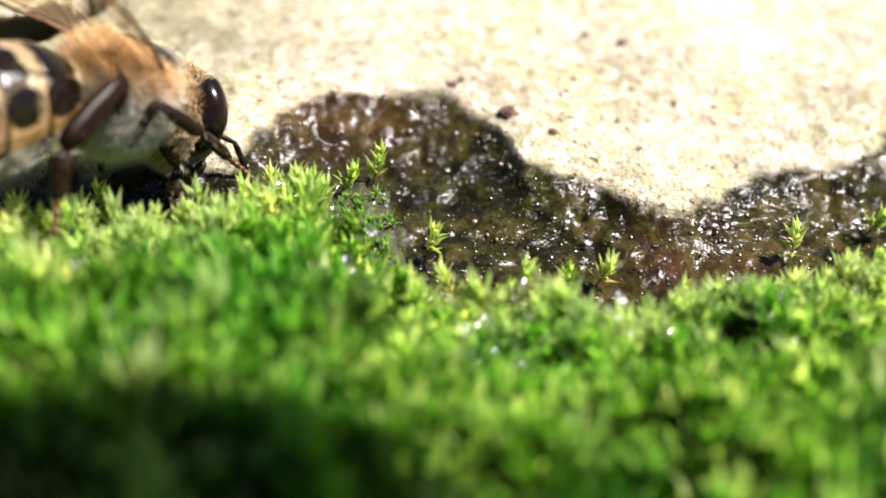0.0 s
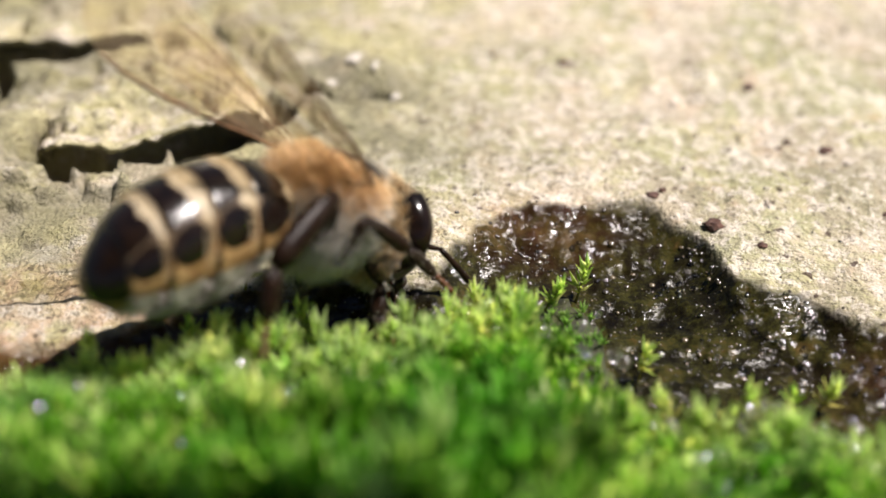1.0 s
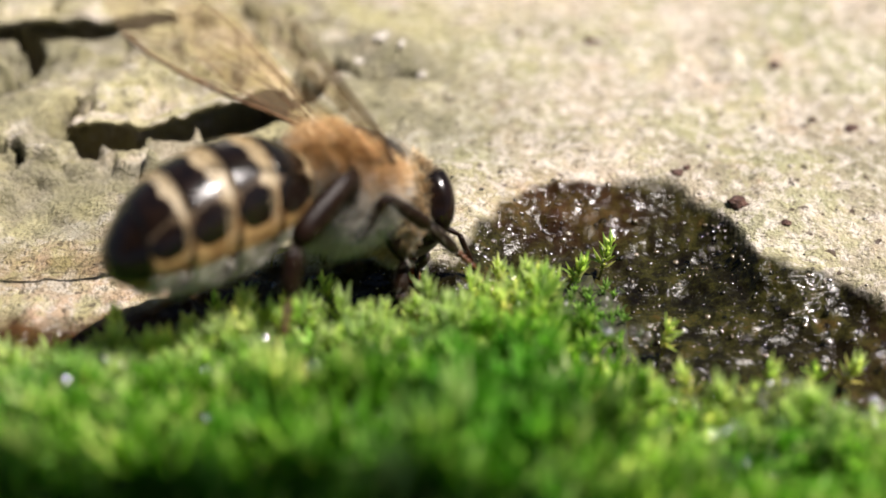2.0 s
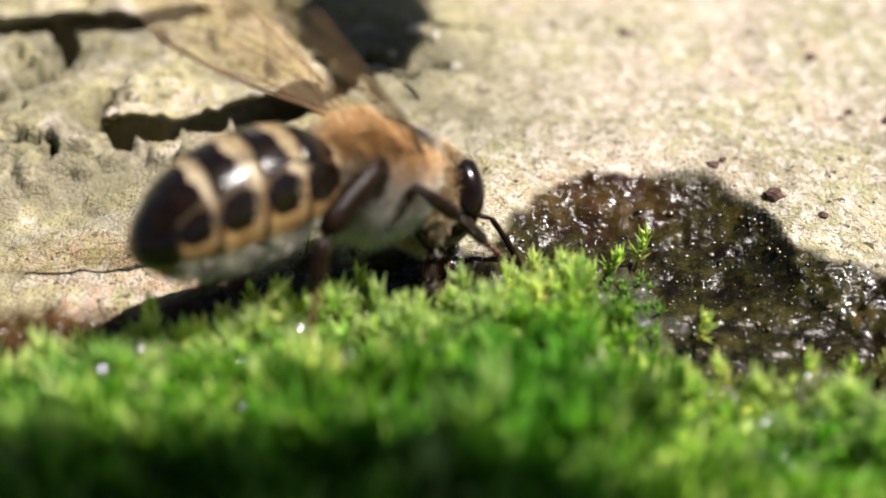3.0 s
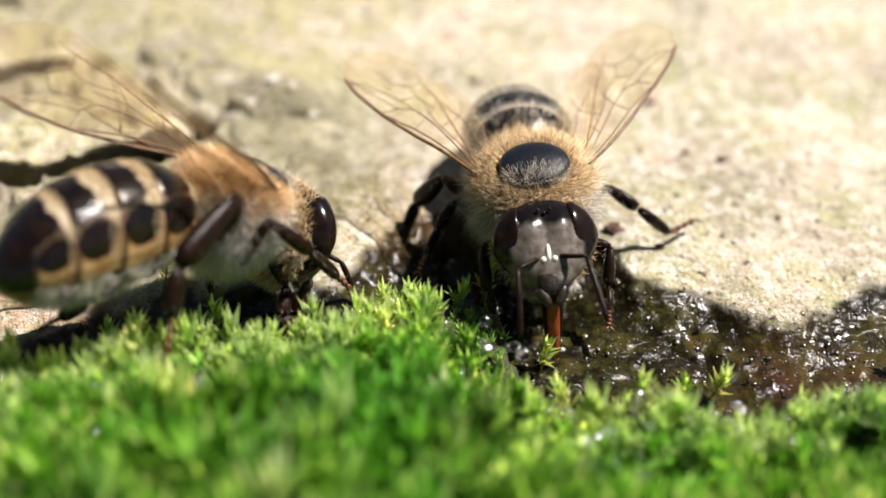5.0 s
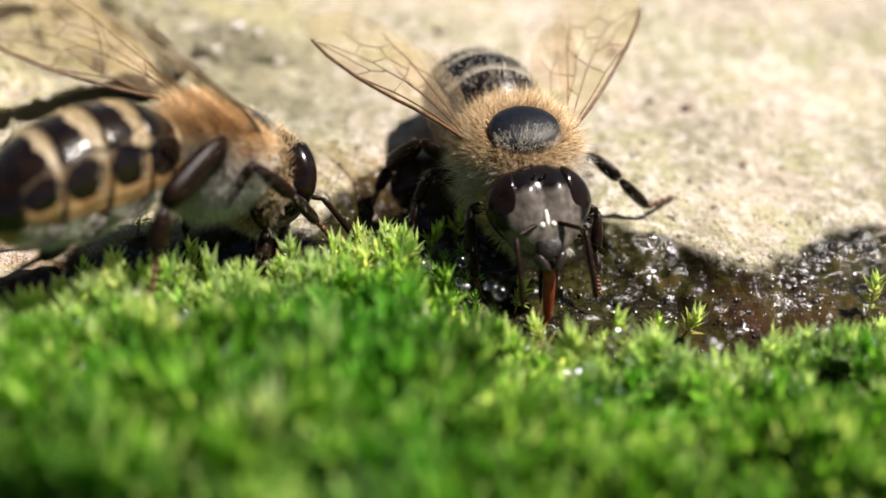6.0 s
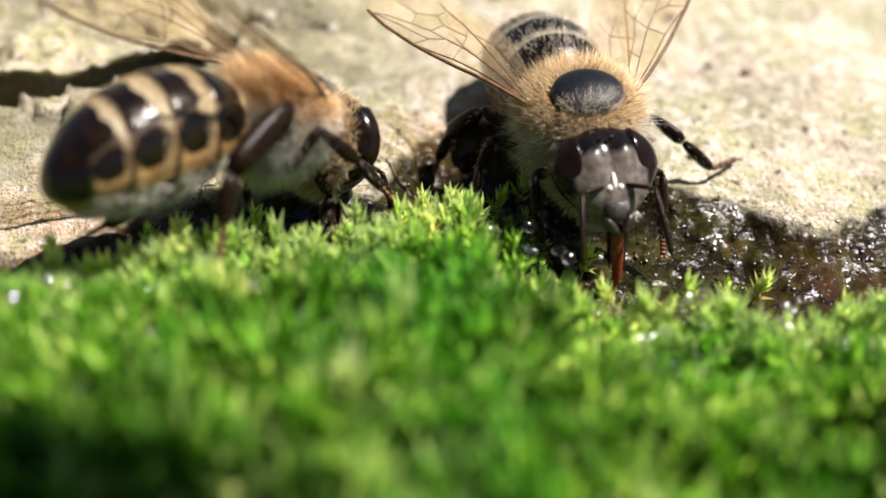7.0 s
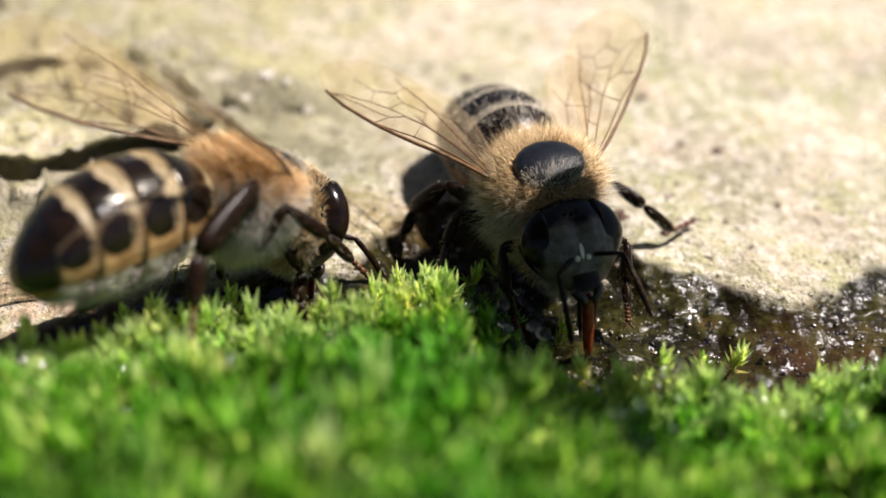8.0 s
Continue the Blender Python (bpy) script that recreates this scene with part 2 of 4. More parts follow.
def to_line(x, y, line):
    """How far each place is from a line of points, and on which side of it."""
    best, side = np.full(np.shape(x), 1e9), np.zeros(np.shape(x))
    for (ax, ay), (bx, by) in zip(line, line[1:]):
        dx, dy = bx - ax, by - ay
        t = np.clip(((x - ax) * dx + (y - ay) * dy) / (dx * dx + dy * dy), 0, 1)
        d = np.hypot(x - ax - t * dx, y - ay - t * dy)
        s = np.sign(dx * (y - ay) - dy * (x - ax))
        side = np.where(d < best, s, side)
        best = np.minimum(best, d)
    return best, side


def log_surface(x, y):
    """Height, wetness (with the cracks' painted shade), greyness and warmth of the log over arrays of places."""
    x, y = np.asarray(x, float), np.asarray(y, float)
    z = 0.35 * wander(x, y, 14, 1, 3) + 0.16 * wander(x, y, 2.4, 2, 4) + 0.11 * wander(x, y, 0.55, 3, 3)
    scaly = 0.10 + 0.42 * (1 - smooth(-7, 1, x)) * smooth(1, 5, y)
    z = z + scaly * (smooth(0.02, 0.12, wander(x, y, 3.6, 14, 4)) + smooth(0.1, 0.2, wander(x, y, 2.2, 15, 4)))
    ragged = edge_y(x) + 0.75 * wander(x, y, 1.6, 8, 4)
    inside = ragged - y  # how far below the rim of the hollow
    rim = smooth(-0.6, 2.6, inside)
    right = smooth(-4, 8, x)
    z = z - rim * (0.4 + 0.4 * right) - smooth(0, 5, inside) * 0.35 * right
    wet_shade = smooth(-0.45, 0.35, inside + 0.35 * wander(x, y, 0.6, 9, 3))
    z = z + wet_shade * (0.12 * wander(x, y, 0.5, 21, 3) + 0.26 * wander(x, y, 1.6, 22, 2))
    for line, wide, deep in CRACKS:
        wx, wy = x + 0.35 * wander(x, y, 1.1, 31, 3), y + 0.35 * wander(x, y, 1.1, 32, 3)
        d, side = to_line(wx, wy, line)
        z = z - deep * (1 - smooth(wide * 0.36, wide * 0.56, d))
        wet_shade = np.maximum(wet_shade, 1 - smooth(wide * 0.44, wide * 0.54, d))  # dark soil colour painted in for the crack's deep shade
    # the broken knob
    d = np.hypot((x + 1.1) / 1.5, (y - 13.1) / 1.0)
    z = z + 0.7 * np.exp(-d * d) - 0.6 * np.exp(-((x + 1.2) / 0.7) ** 2 - ((y - 11.6) / 0.5) ** 2)
    grey = 0.9 * np.exp(-((x + 1.0) / 2.6) ** 2 - ((y - 12.0) / 1.6) ** 2) + 0.8 * np.exp(-((x + 0.8) / 3.4) ** 2 - ((y - 10.2) / 2.6) ** 2) + 0.8 * np.exp(-((x - 1.2) / 3) ** 2 - ((y - 7.5) / 2) ** 2) + 0.75 * np.exp(-((x + 13) / 5) ** 2 - ((y - 3) / 2.8) ** 2) + 0.5 * np.exp(-((x + 17) / 5) ** 2 - ((y - 12) / 6) ** 2) + 0.60 * (1 - smooth(-6, 4, x))
    grey = np.clip(grey * (0.75 + 0.9 * wander(x, y, 0.9, 41, 4)), 0, 1)
    warm = np.clip((0.9 * np.exp(-((x + 12) / 6) ** 2 - ((y + 4.4) / 1.5) ** 2) + np.exp(-((x + 9.5) / 4.5) ** 2 - ((y + 1.2) / 2.2) ** 2) + 0.6 * np.exp(-((x - 5.2) / 3.0) ** 2 - ((y - 3.0) / 1.6) ** 2) + 0.5 * np.exp(-((x - 18) / 3.0) ** 2 - ((y + 5.0) / 1.6) ** 2)) * (0.8 + 0.8 * wander(x, y, 1.0, 47, 3)), 0, 1)
    grey = grey * (1 - 0.85 * warm)
    # the log is round: it falls away in front and far behind
    z = z - 0.012 * np.maximum(0, -11 - y) ** 2 - 0.006 * np.maximum(0, y - 30) ** 2
    return z, wet_shade, grey, warm


def axis(lo, a, b, hi, fine, coarse):
    return np.concatenate([np.arange(lo, a, coarse), np.arange(a, b, fine), np.arange(b, hi + coarse, coarse)])


def build_flake(log, line, run, lift, seed):
    """A loose plate of bark whose front edge stands up over a crack."""
    pts = np.array(line)
    length = np.concatenate([[0], np.cumsum(np.hypot(*np.diff(pts, axis=0).T))])
    nu, nv = 90, 26
    u, v = np.meshgrid(np.linspace(0, 1, nu), np.linspace(0, 1, nv))
    fx, fy = np.interp(u * length[-1], length, pts[:, 0]), np.interp(u * length[-1], length, pts[:, 1])
    ends = np.clip(np.minimum(u, 1 - u) / 0.12, 0, 1) ** 0.5
    fy = fy + 0.45 * wander(fx, fy, 1.0, 81 + seed, 4) - 0.2
    x, y = fx + 0.3 * v, fy + run * v * (0.35 + 0.65 * ends)
    ground = log_surface(x, y + 0.0)[0]
    ground = np.maximum(ground, -0.6)
    top = ground * smooth(0.2, 0.8, v) + (lift * (1 - v) ** 1.3 + 0.15 * (1 - v) ** 0.4) * ends + 0.22 * wander(x, y, 1.3, 91 + seed, 4) * (1 - v) - 0.15 * v + 0.10 * wander(x, y, 0.4, 95, 2)
    low = top - (0.22 + 0.16 * wander(x, y, 1.2, 97, 3)) * ends - 0.1 - 0.3 * v
    V = np.concatenate([np.stack([x, y, top], -1).reshape(-1, 3), np.stack([x, y + 0.25 * (1 - v), low], -1).reshape(-1, 3)])
    k = (np.arange(nv - 1)[:, None] * nu + np.arange(nu - 1)).ravel()
    quads = np.stack([k, k + 1, k + nu + 1, k + nu], 1)
    n = nu * nv
    F = quads.tolist() + (quads[:, ::-1] + n).tolist()
    i = np.arange(nu - 1)
    F += np.stack([i, i + n, i + n + 1, i + 1], 1).tolist()
    for row in (0, nu - 1):
        j = np.arange(nv - 1) * nu + row
        F += np.stack([j, j + nu, j + nu + n, j + n], 1).tolist()
    ob = mesh_of("bark_flake", V, F, BARK, log, "loose lichened bark flake over a dark crack")
    zero = np.zeros(2 * n)
    for name in ("wet_shade", "warm"):
        values(ob, name, zero)
    values(ob, "grey", zero)
    values(ob, "lichen", zero + 0.9)


def build_log():
    xs, ys = axis(-80, -24, 34, 90, 0.13, 2.0), axis(-42, -9, 27, 80, 0.13, 1.5)
    X, Y = np.meshgrid(xs, ys)
    z, wet_shade, grey, warm = log_surface(X, Y)
    nx, ny = len(xs), len(ys)
    verts = np.stack([X, Y, z], -1).reshape(-1, 3)
    k = (np.arange(ny - 1)[:, None] * nx + np.arange(nx - 1)).ravel()
    faces = np.stack([k, k + 1, k + nx + 1, k + nx], 1)
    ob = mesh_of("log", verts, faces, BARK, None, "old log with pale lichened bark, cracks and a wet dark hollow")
    values(ob, "wet_shade", wet_shade.ravel())
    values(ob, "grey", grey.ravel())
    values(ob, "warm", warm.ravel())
    values(ob, "lichen", 1 - smooth(-9, 3, X.ravel() - 0.4 * Y.ravel()))
    tagged(ob, "", "log", "", "structure")
    for k, (line, run, lift) in enumerate(FLAKES):
        build_flake(ob, line, run, lift, k)
    # the underside closes it
    bm = bmesh.new()
    front, back = (float(log_surface(0, y)[0]) - 0.1 for y in (ys[0], ys[-1]))
    rows = []
    for x in np.linspace(xs[0], xs[-1], 12):
        rows.append([])
        for k in range(15):
            t = k / 14
            y = ys[0] + (ys[-1] - ys[0]) * t - 14 * math.sin(2 * math.pi * t)
            z = front * (1 - t) + back * t - 46 * math.sin(math.pi * t) ** 0.7 + 1.2 * float(wander(x, y, 20, 5, 2)) * math.sin(math.pi * t)
            rows[-1].append(bm.verts.new((x, y, z)))
    for p, q in zip(rows, rows[1:]):
        for i in range(14):
            bm.faces.new((p[i], q[i], q[i + 1], p[i + 1]))
    bm.faces.new(rows[0])
    bm.faces.new(rows[-1][::-1])
    part("log_underside", bm, BARK, ob)
    return ob


# ---- the moss ----
MOSS_EDGE = [(-60, -7.5), (-16, -7.0), (-13, -7.0), (-11, -6.4), (-8.5, -5.8), (-6.4, -5.1), (-4.5, -4.3), (-1.5, -4.6), (1.2, -4.0), (3.1, -2.6), (5.0, -1.8), (6.3, -1.1), (7.2, -2.6), (7.4, -4.8),
             (7.9, -6.6), (9.2, -7.6), (12.3, -8.0), (14, -8.6), (16.3, -8.4), (18.8, -7.4), (22, -6.6), (30, -6), (60, -5)]


TALL_EDGE = [(-60, -7.5), (-16, -7.0), (-13, -7.0), (-11, -6.4), (-8.5, -5.8), (-6.4, -5.1), (-4.5, -4.3), (-1.5, -4.6), (1.2, -4.0), (3.1, -2.6), (4.2, -2.0), (4.9, -2.6), (5.3, -5.0), (5.8, -6.6), (6.8, -7.2),
             (8.4, -8.2), (9.6, -8.9), (12.3, -8.6), (14, -9.2), (16.3, -8.8), (18.8, -7.8), (22, -7.0), (30, -6.4), (60, -5.4)]


def moss_depth(x, y):
    """How far a place lies within the tall cushion."""
    pts = np.array(TALL_EDGE)
    return np.interp(x, pts[:, 0], pts[:, 1]) - y


def moss_bed(x, y):
    """Height of the peat under the shoots; it rises quickly from its rim, then sinks towards the front."""
    pts = np.array(MOSS_EDGE)
    inside = np.interp(x, pts[:, 0], pts[:, 1]) - y
    z0 = log_surface(x, y)[0]
    left = 1 - smooth(1.5, 8, np.asarray(x, float))
    tall = moss_depth(x, y)
    rise = 0.08 * smooth(0, 1, inside) + (0.15 + 0.5 * left) * smooth(0, 3.0, tall) + 0.7 * smooth(2.5, 7, tall)
    rise = rise + smooth(0, 1.5, tall) * 0.7 * wander(x, y, 2.6, 51, 2)
    rise = rise + smooth(1.5, 4, tall) * 0.8 * wander(x, y, 5.0, 53, 2)
    rise = rise + 0.012 * np.clip(tall - 6, 0, 40) ** 1.6
    return np.where(inside > -0.4, np.maximum(z0, z0 * 0.3) + rise - 0.15 * (inside < 0), z0 - 0.5), inside


def shoot_mesh(rng, height, leaves, spread):
    """One shoot from the origin: a stem with leaves in a close spiral. Returns corners, faces and how young each corner is."""
    V, F, A = [], [], []
    lean = np.array([rng.normal(0, 0.22), rng.normal(0, 0.22), 1.0])
    lean /= np.linalg.norm(lean)

    def at(s):
        return lean * height * s + np.array([0, 0, 0.0])

    r0 = 0.06
    for i in range(3):  # the stem, three-sided
        a = i * 2.094
        V += [at(0) + [r0 * math.cos(a), r0 * math.sin(a), 0], at(0.95) + [0.5 * r0 * math.cos(a), 0.5 * r0 * math.sin(a), 0]]
        A += [0, 0.5]
    for i in range(3):
        j = (i + 1) % 3
        F += [(2 * i, 2 * j, 2 * j + 1, 2 * i + 1)]
    turn = rng.uniform(0, 6.28)
    for k in range(leaves):
        s = 0.25 + 0.75 * (k + 0.5) / leaves
        turn += 2.4 + rng.normal(0, 0.15)
        up = 0.62 + 0.72 * s ** 1.5 + rng.normal(0, 0.17)  # upper leaves stand steeper
        size = spread * (0.75 + 0.45 * math.sin(math.pi * min(1, s * 0.95))) * rng.uniform(0.75, 1.2)
        out = np.array([math.cos(turn) * math.cos(up), math.sin(turn) * math.cos(up), math.sin(up)])
        wide = np.array([-math.sin(turn), math.cos(turn), 0]) * size * rng.uniform(0.10, 0.155)
        nrm = np.cross(wide, out)
        nrm /= np.linalg.norm(nrm) + 1e-9
        p = at(s)
        b = len(V)
        curl = rng.uniform(-0.05, 0.12) * size
        V += [p, p + out * size * 0.38 + wide + nrm * 0.05 * size, p + out * size * 0.42 - nrm * 0.06 * size, p + out * size * 0.38 - wide + nrm * 0.05 * size, p + out * size + nrm * curl]
        F += [(b, b + 1, b + 2), (b, b + 2, b + 3), (b + 1, b + 4, b + 2), (b + 2, b + 4, b + 3)]
        young = 0.2 + 0.8 * s
        A += [young * 0.7, young, young, young, young + 0.1]
    return np.array(V), F, np.clip(A, 0, 1)


def build_moss():
    rng = np.random.default_rng(4)
    xs, ys = np.arange(-30, 38, 0.3), np.arange(-30, 1, 0.3)
    X, Y = np.meshgrid(xs, ys)
    z, inside = moss_bed(X, Y)
    nx, ny = len(xs), len(ys)
    k = (np.arange(ny - 1)[:, None] * nx + np.arange(nx - 1)).ravel()
    faces = np.stack([k, k + 1, k + nx + 1, k + nx], 1)
    keep = (inside.ravel()[faces] > -0.4).any(1)
    bed = mesh_of("moss_bed", np.stack([X, Y, z], -1).reshape(-1, 3), faces[keep], PEAT, None, "dark wet peat under the moss on the log")
    tagged(bed, "", "moss", "", "stuff")
    kinds = [shoot_mesh(rng, rng.uniform(0.9, 1.9), int(rng.integers(18, 26)), rng.uniform(0.55, 0.90)) for _ in range(14)]
    small = [shoot_mesh(rng, rng.uniform(0.3, 0.7), int(rng.integers(8, 13)), rng.uniform(0.30, 0.5)) for _ in range(8)]
    gx, gy = (g.ravel() for g in np.meshgrid(np.arange(-27, 34, 0.385), np.arange(-24, 0, 0.385)))
    x, y = gx + rng.uniform(-0.3, 0.3, len(gx)), gy + rng.uniform(-0.3, 0.3, len(gx))
    zz, ins = moss_bed(x, y)
    ins = ins + 0.35 * wander(x, y, 1.2, 61, 2)
    gap = smooth(0.22, 0.5, wander(x, y, 2.1, 66, 2)) * smooth(0.5, 2, ins)
    thin = 0.10 + 0.25 * smooth(4, 10, x) * (1 - smooth(0, 2, ins)) + 0.40 * smooth(4, 8, ins) + 0.75 * gap + 0.08 * (moss_depth(x, y) < 0)
    keep = (ins > 0) & (rng.random(len(x)) > thin)
    x, y, zz, ins = x[keep], y[keep], zz[keep], ins[keep]
    tall = moss_depth(x, y)
    low = rng.random(len(x)) < 1.0 - 0.92 * smooth(-0.2, 0.9, tall)
    VV, FF, AA, SS, RR, count = [], [], [], [], [], 0
    grown = (1 + 0.8 * smooth(3.5, 10, tall)) * (0.75 + 0.25 * smooth(-1, 0.5, tall))
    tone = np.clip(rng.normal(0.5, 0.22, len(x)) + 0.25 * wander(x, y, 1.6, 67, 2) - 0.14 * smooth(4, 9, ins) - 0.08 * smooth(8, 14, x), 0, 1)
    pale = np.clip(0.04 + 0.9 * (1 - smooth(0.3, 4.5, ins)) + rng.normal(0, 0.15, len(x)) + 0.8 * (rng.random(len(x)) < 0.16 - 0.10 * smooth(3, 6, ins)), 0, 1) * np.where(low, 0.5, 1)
    for px, py, pz, is_low, big, tn, pl in zip(x, y, zz, low, grown, tone, pale):
        V, F, A = (small if is_low else kinds)[int(rng.integers(0, 8 if is_low else 14))]
        a, s = rng.uniform(0, 6.28), rng.uniform(0.75, 1.2) * big
        c, d = math.cos(a) * s, math.sin(a) * s
        VV.append(np.stack([V[:, 0] * c - V[:, 1] * d + px, V[:, 0] * d + V[:, 1] * c + py, V[:, 2] * s + pz - 0.1], 1))
        AA.append(A)
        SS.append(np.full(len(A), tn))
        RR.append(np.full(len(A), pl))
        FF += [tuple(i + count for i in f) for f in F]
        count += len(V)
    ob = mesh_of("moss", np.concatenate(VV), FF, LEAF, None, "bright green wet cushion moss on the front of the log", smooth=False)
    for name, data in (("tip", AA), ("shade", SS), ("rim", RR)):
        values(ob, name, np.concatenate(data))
    tagged(ob, "", "moss", "", "stuff")


def build_edge_shoots():
    """The single shoots that stand clear of the cushion along its rim."""
    rng = np.random.default_rng(9)
    makes = []
    for i in range(5):
        V, F, A = shoot_mesh(rng, rng.uniform(1.0, 1.9), 24, 0.62)
        me = mesh_of("moss_shoot", V, F, LEAF, None, "", smooth=False)
        values(me, "tip", A)
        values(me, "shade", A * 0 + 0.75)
        values(me, "rim", A * 0 + (0.9, 0.5, 0.8, 0.3, 1.0)[i])
        tagged(me, "bright green pointed moss shoot at the cushion's rim", "moss shoot", "shoots on the moss rim")
        makes.append(me)
    spots = [(-5.0, -1.0), (6.6, -0.5), (8.45, -4.2), (13.0, -6.6), (14.2, -5.8), (21.5, -4.6), (24.5, -3.2), (4.2, -2.9), (5.4, -1.6), (3.3, -2.2), (-9.6, -5.2), (-2.6, -3.4), (0.4, -3.6), (1.8, -3.2), (9.2, -7.4), (10.6, -7.2), (11.6, -7.6), (17.0, -7.6), (-6.6, -4.2)]
    for i, (x, y) in enumerate(spots):
        z = max(float(log_surface(x, y)[0]), float(moss_bed(np.array([x]), np.array([y]))[0][0]))
        m = pose(x * MM, y * MM, (z - 0.1) * MM, rng.normal(0, 10), rng.normal(0, 10), rng.uniform(0, 360))
        if i < 5:
            makes[i].matrix_basis = m
        else:
            copy_thing(makes[i % 5], m)


def build_ground():
    """Earth under the log, out to the horizon."""
    bm = bmesh.new()
    rings = [[bm.verts.new((r * math.cos(a), r * math.sin(a), -62 + (1.5 * math.sin(3 * a + r) if r < 4000 else 0))) for a in (2 * math.pi * i / 48 for i in range(48))] for r in (60, 300, 1200, 4000, 20000, 200000, 900000)]
    bm.faces.new(rings[0])
    for p, q in zip(rings, rings[1:]):
        for i in range(48):
            bm.faces.new((p[i], q[i], q[(i + 1) % 48], p[(i + 1) % 48]))
    earth = plain("earth", (0.05, 0.04, 0.02), 0.9, 40, (0.10, 0.12, 0.04), 3.0)
    tagged(part("ground", bm, earth, None, "dark earth with short grass under the log"), "", "ground", "", "structure")


build_ground()
build_log()
build_moss()
build_edge_shoots()


# ---- grit and water in the hollow ----
def build_grit():
    rng = np.random.default_rng(12)
    V, F, count = [], [], 0
    xs, ys = rng.uniform(-6, 30, 4200), rng.uniform(-9, 5, 4200)
    zs, wets = log_surface(xs, ys)[:2]
    for x, y, z, wet_shade in zip(xs, ys, zs, wets):
        if wet_shade < 0.5 and rng.random() > 0.12:
            continue
        r = 0.03 + 0.08 * rng.random() ** 3 + (rng.uniform(0.02, 0.09) if rng.random() < 0.06 else 0)
        bm = bmesh.new()
        bmesh.ops.create_icosphere(bm, subdivisions=2 if r > 0.09 else 1, radius=r)
        stretch = rng.uniform(0.6, 1.3, 3)
        for v in bm.verts:
            v.co = Vector((v.co.x * stretch[0], v.co.y * stretch[1], v.co.z * stretch[2] * 0.8)) * rng.uniform(0.86, 1.12)
        pts = np.array([v.co[:] for v in bm.verts]) + [x, y, float(z) - r * 0.15]
        V.append(pts)
        F += [tuple(v.index + count for v in f.verts) for f in bm.faces]
        count += len(pts)
        bm.free()
    ob = mesh_of("grit", np.concatenate(V), F, GRIT, None, "fine wet sand grains and crumbs in the hollow")
    tagged(ob, "", "grit", "", "stuff")


def build_drops():
    rng = np.random.default_rng(21)
    clusters = [(11.2, 0.8, 1.3, 16), (10.2, 0.2, 0.9, 8), (19.0, -2.6, 1.6, 18), (22.5, -2.0, 1.8, 12), (12.5, -2.6, 3.0, 20), (16.5, -5.0, 2.2, 16), (5.6, -8.4, 0.6, 7), (11.3, -9.3, 0.7, 9), (8.0, -5.2, 1.8, 16), (3.4, -4.4, 2.6, 16), (16.0, -12.0, 2.2, 9), (9.5, -11.5, 2.2, 9), (13.5, -10.5, 1.2, 6), (-4, -9, 4.5, 22), (6.5, 1.8, 2.0, 12), (4.0, -9.0, 4.0, 24), (10, -13, 4.0, 18), (18, -9.5, 3.5, 18), (-9, -9.5, 3.0, 14), (14.5, -3.5, 4.0, 24)]
    base = None
    for cx, cy, wide, n in clusters:
        for _ in range(n):
            x, y = cx + rng.normal(0, wide * 0.5), cy + rng.normal(0, wide * 0.5)
            z, wet_shade = (float(a) for a in log_surface(x, y)[:2])
            if wet_shade < 0.5:
                continue
            bed, inside = (float(a) for a in moss_bed(np.array([x]), np.array([y])))
            on_moss = inside > 0.6
            z = bed + (rng.uniform(1.5, 2.4) if y < -8 else rng.uniform(0.9, 1.6)) if on_moss else z
            s = rng.uniform(0.5, 1.2) * (1.4 if on_moss else 0.8)
            m = pose(x * MM, y * MM, z * MM, rng.normal(24, 13), rng.normal(14, 13), rng.normal(0, 14)) @ Matrix.Diagonal((s, s * rng.uniform(0.7, 1.1), s * (rng.uniform(0.18, 0.36) if on_moss else rng.uniform(0.35, 0.7)), 1))  # lens-shaped films clinging to sloping leaves
            if base is None:
                bm = bmesh.new()
                bmesh.ops.create_icosphere(bm, subdivisions=3, radius=0.17)
                for v in bm.verts:
                    v.co.z *= 0.75
                base = part("water_droplet", bm, WATER, None, "clear round water droplet glinting in the sun")
                tagged(base, "", "droplet", "droplets on moss and hollow")
                base.matrix_basis = m
            else:
                copy_thing(base, m).matrix_basis = m


def build_crumbs():
    """Single dark crumbs of bark on the pale surface."""
    rng = np.random.default_rng(33)
    rust = plain("rusty_crumb", (0.03, 0.012, 0.008), 0.7, 0.2, (0.10, 0.045, 0.028), 0.05)
    for x, y, r in ((11.9, 2.6, 0.34), (13.5, 1.45, 0.17), (17.2, 7.9, 0.26), (15.8, 8.3, 0.18), (15.4, 8.0, 0.13), (9.9, 4.5, 0.22), (10.3, 4.8, 0.15), (14.9, 12.2, 0.24), (7.4, 14.4, 0.26), (18.6, 3.6, 0.15)):
        bm = bmesh.new()
        bmesh.ops.create_icosphere(bm, subdivisions=2, radius=r)
        for v in bm.verts:
            v.co = Vector((v.co.x * 1.1, v.co.y * 0.9, v.co.z * 0.6)) * (1 + rng.uniform(-0.3, 0.3))
        ob = part("bark_crumb", bm, rust, None, "rust-brown crumb lying on the pale bark", smooth=False)
        tagged(ob, "", "bark crumb", "crumbs on the bark")
        ob.location = mm((x, y, float(log_surface(x, y)[0]) + 0.05 * r))


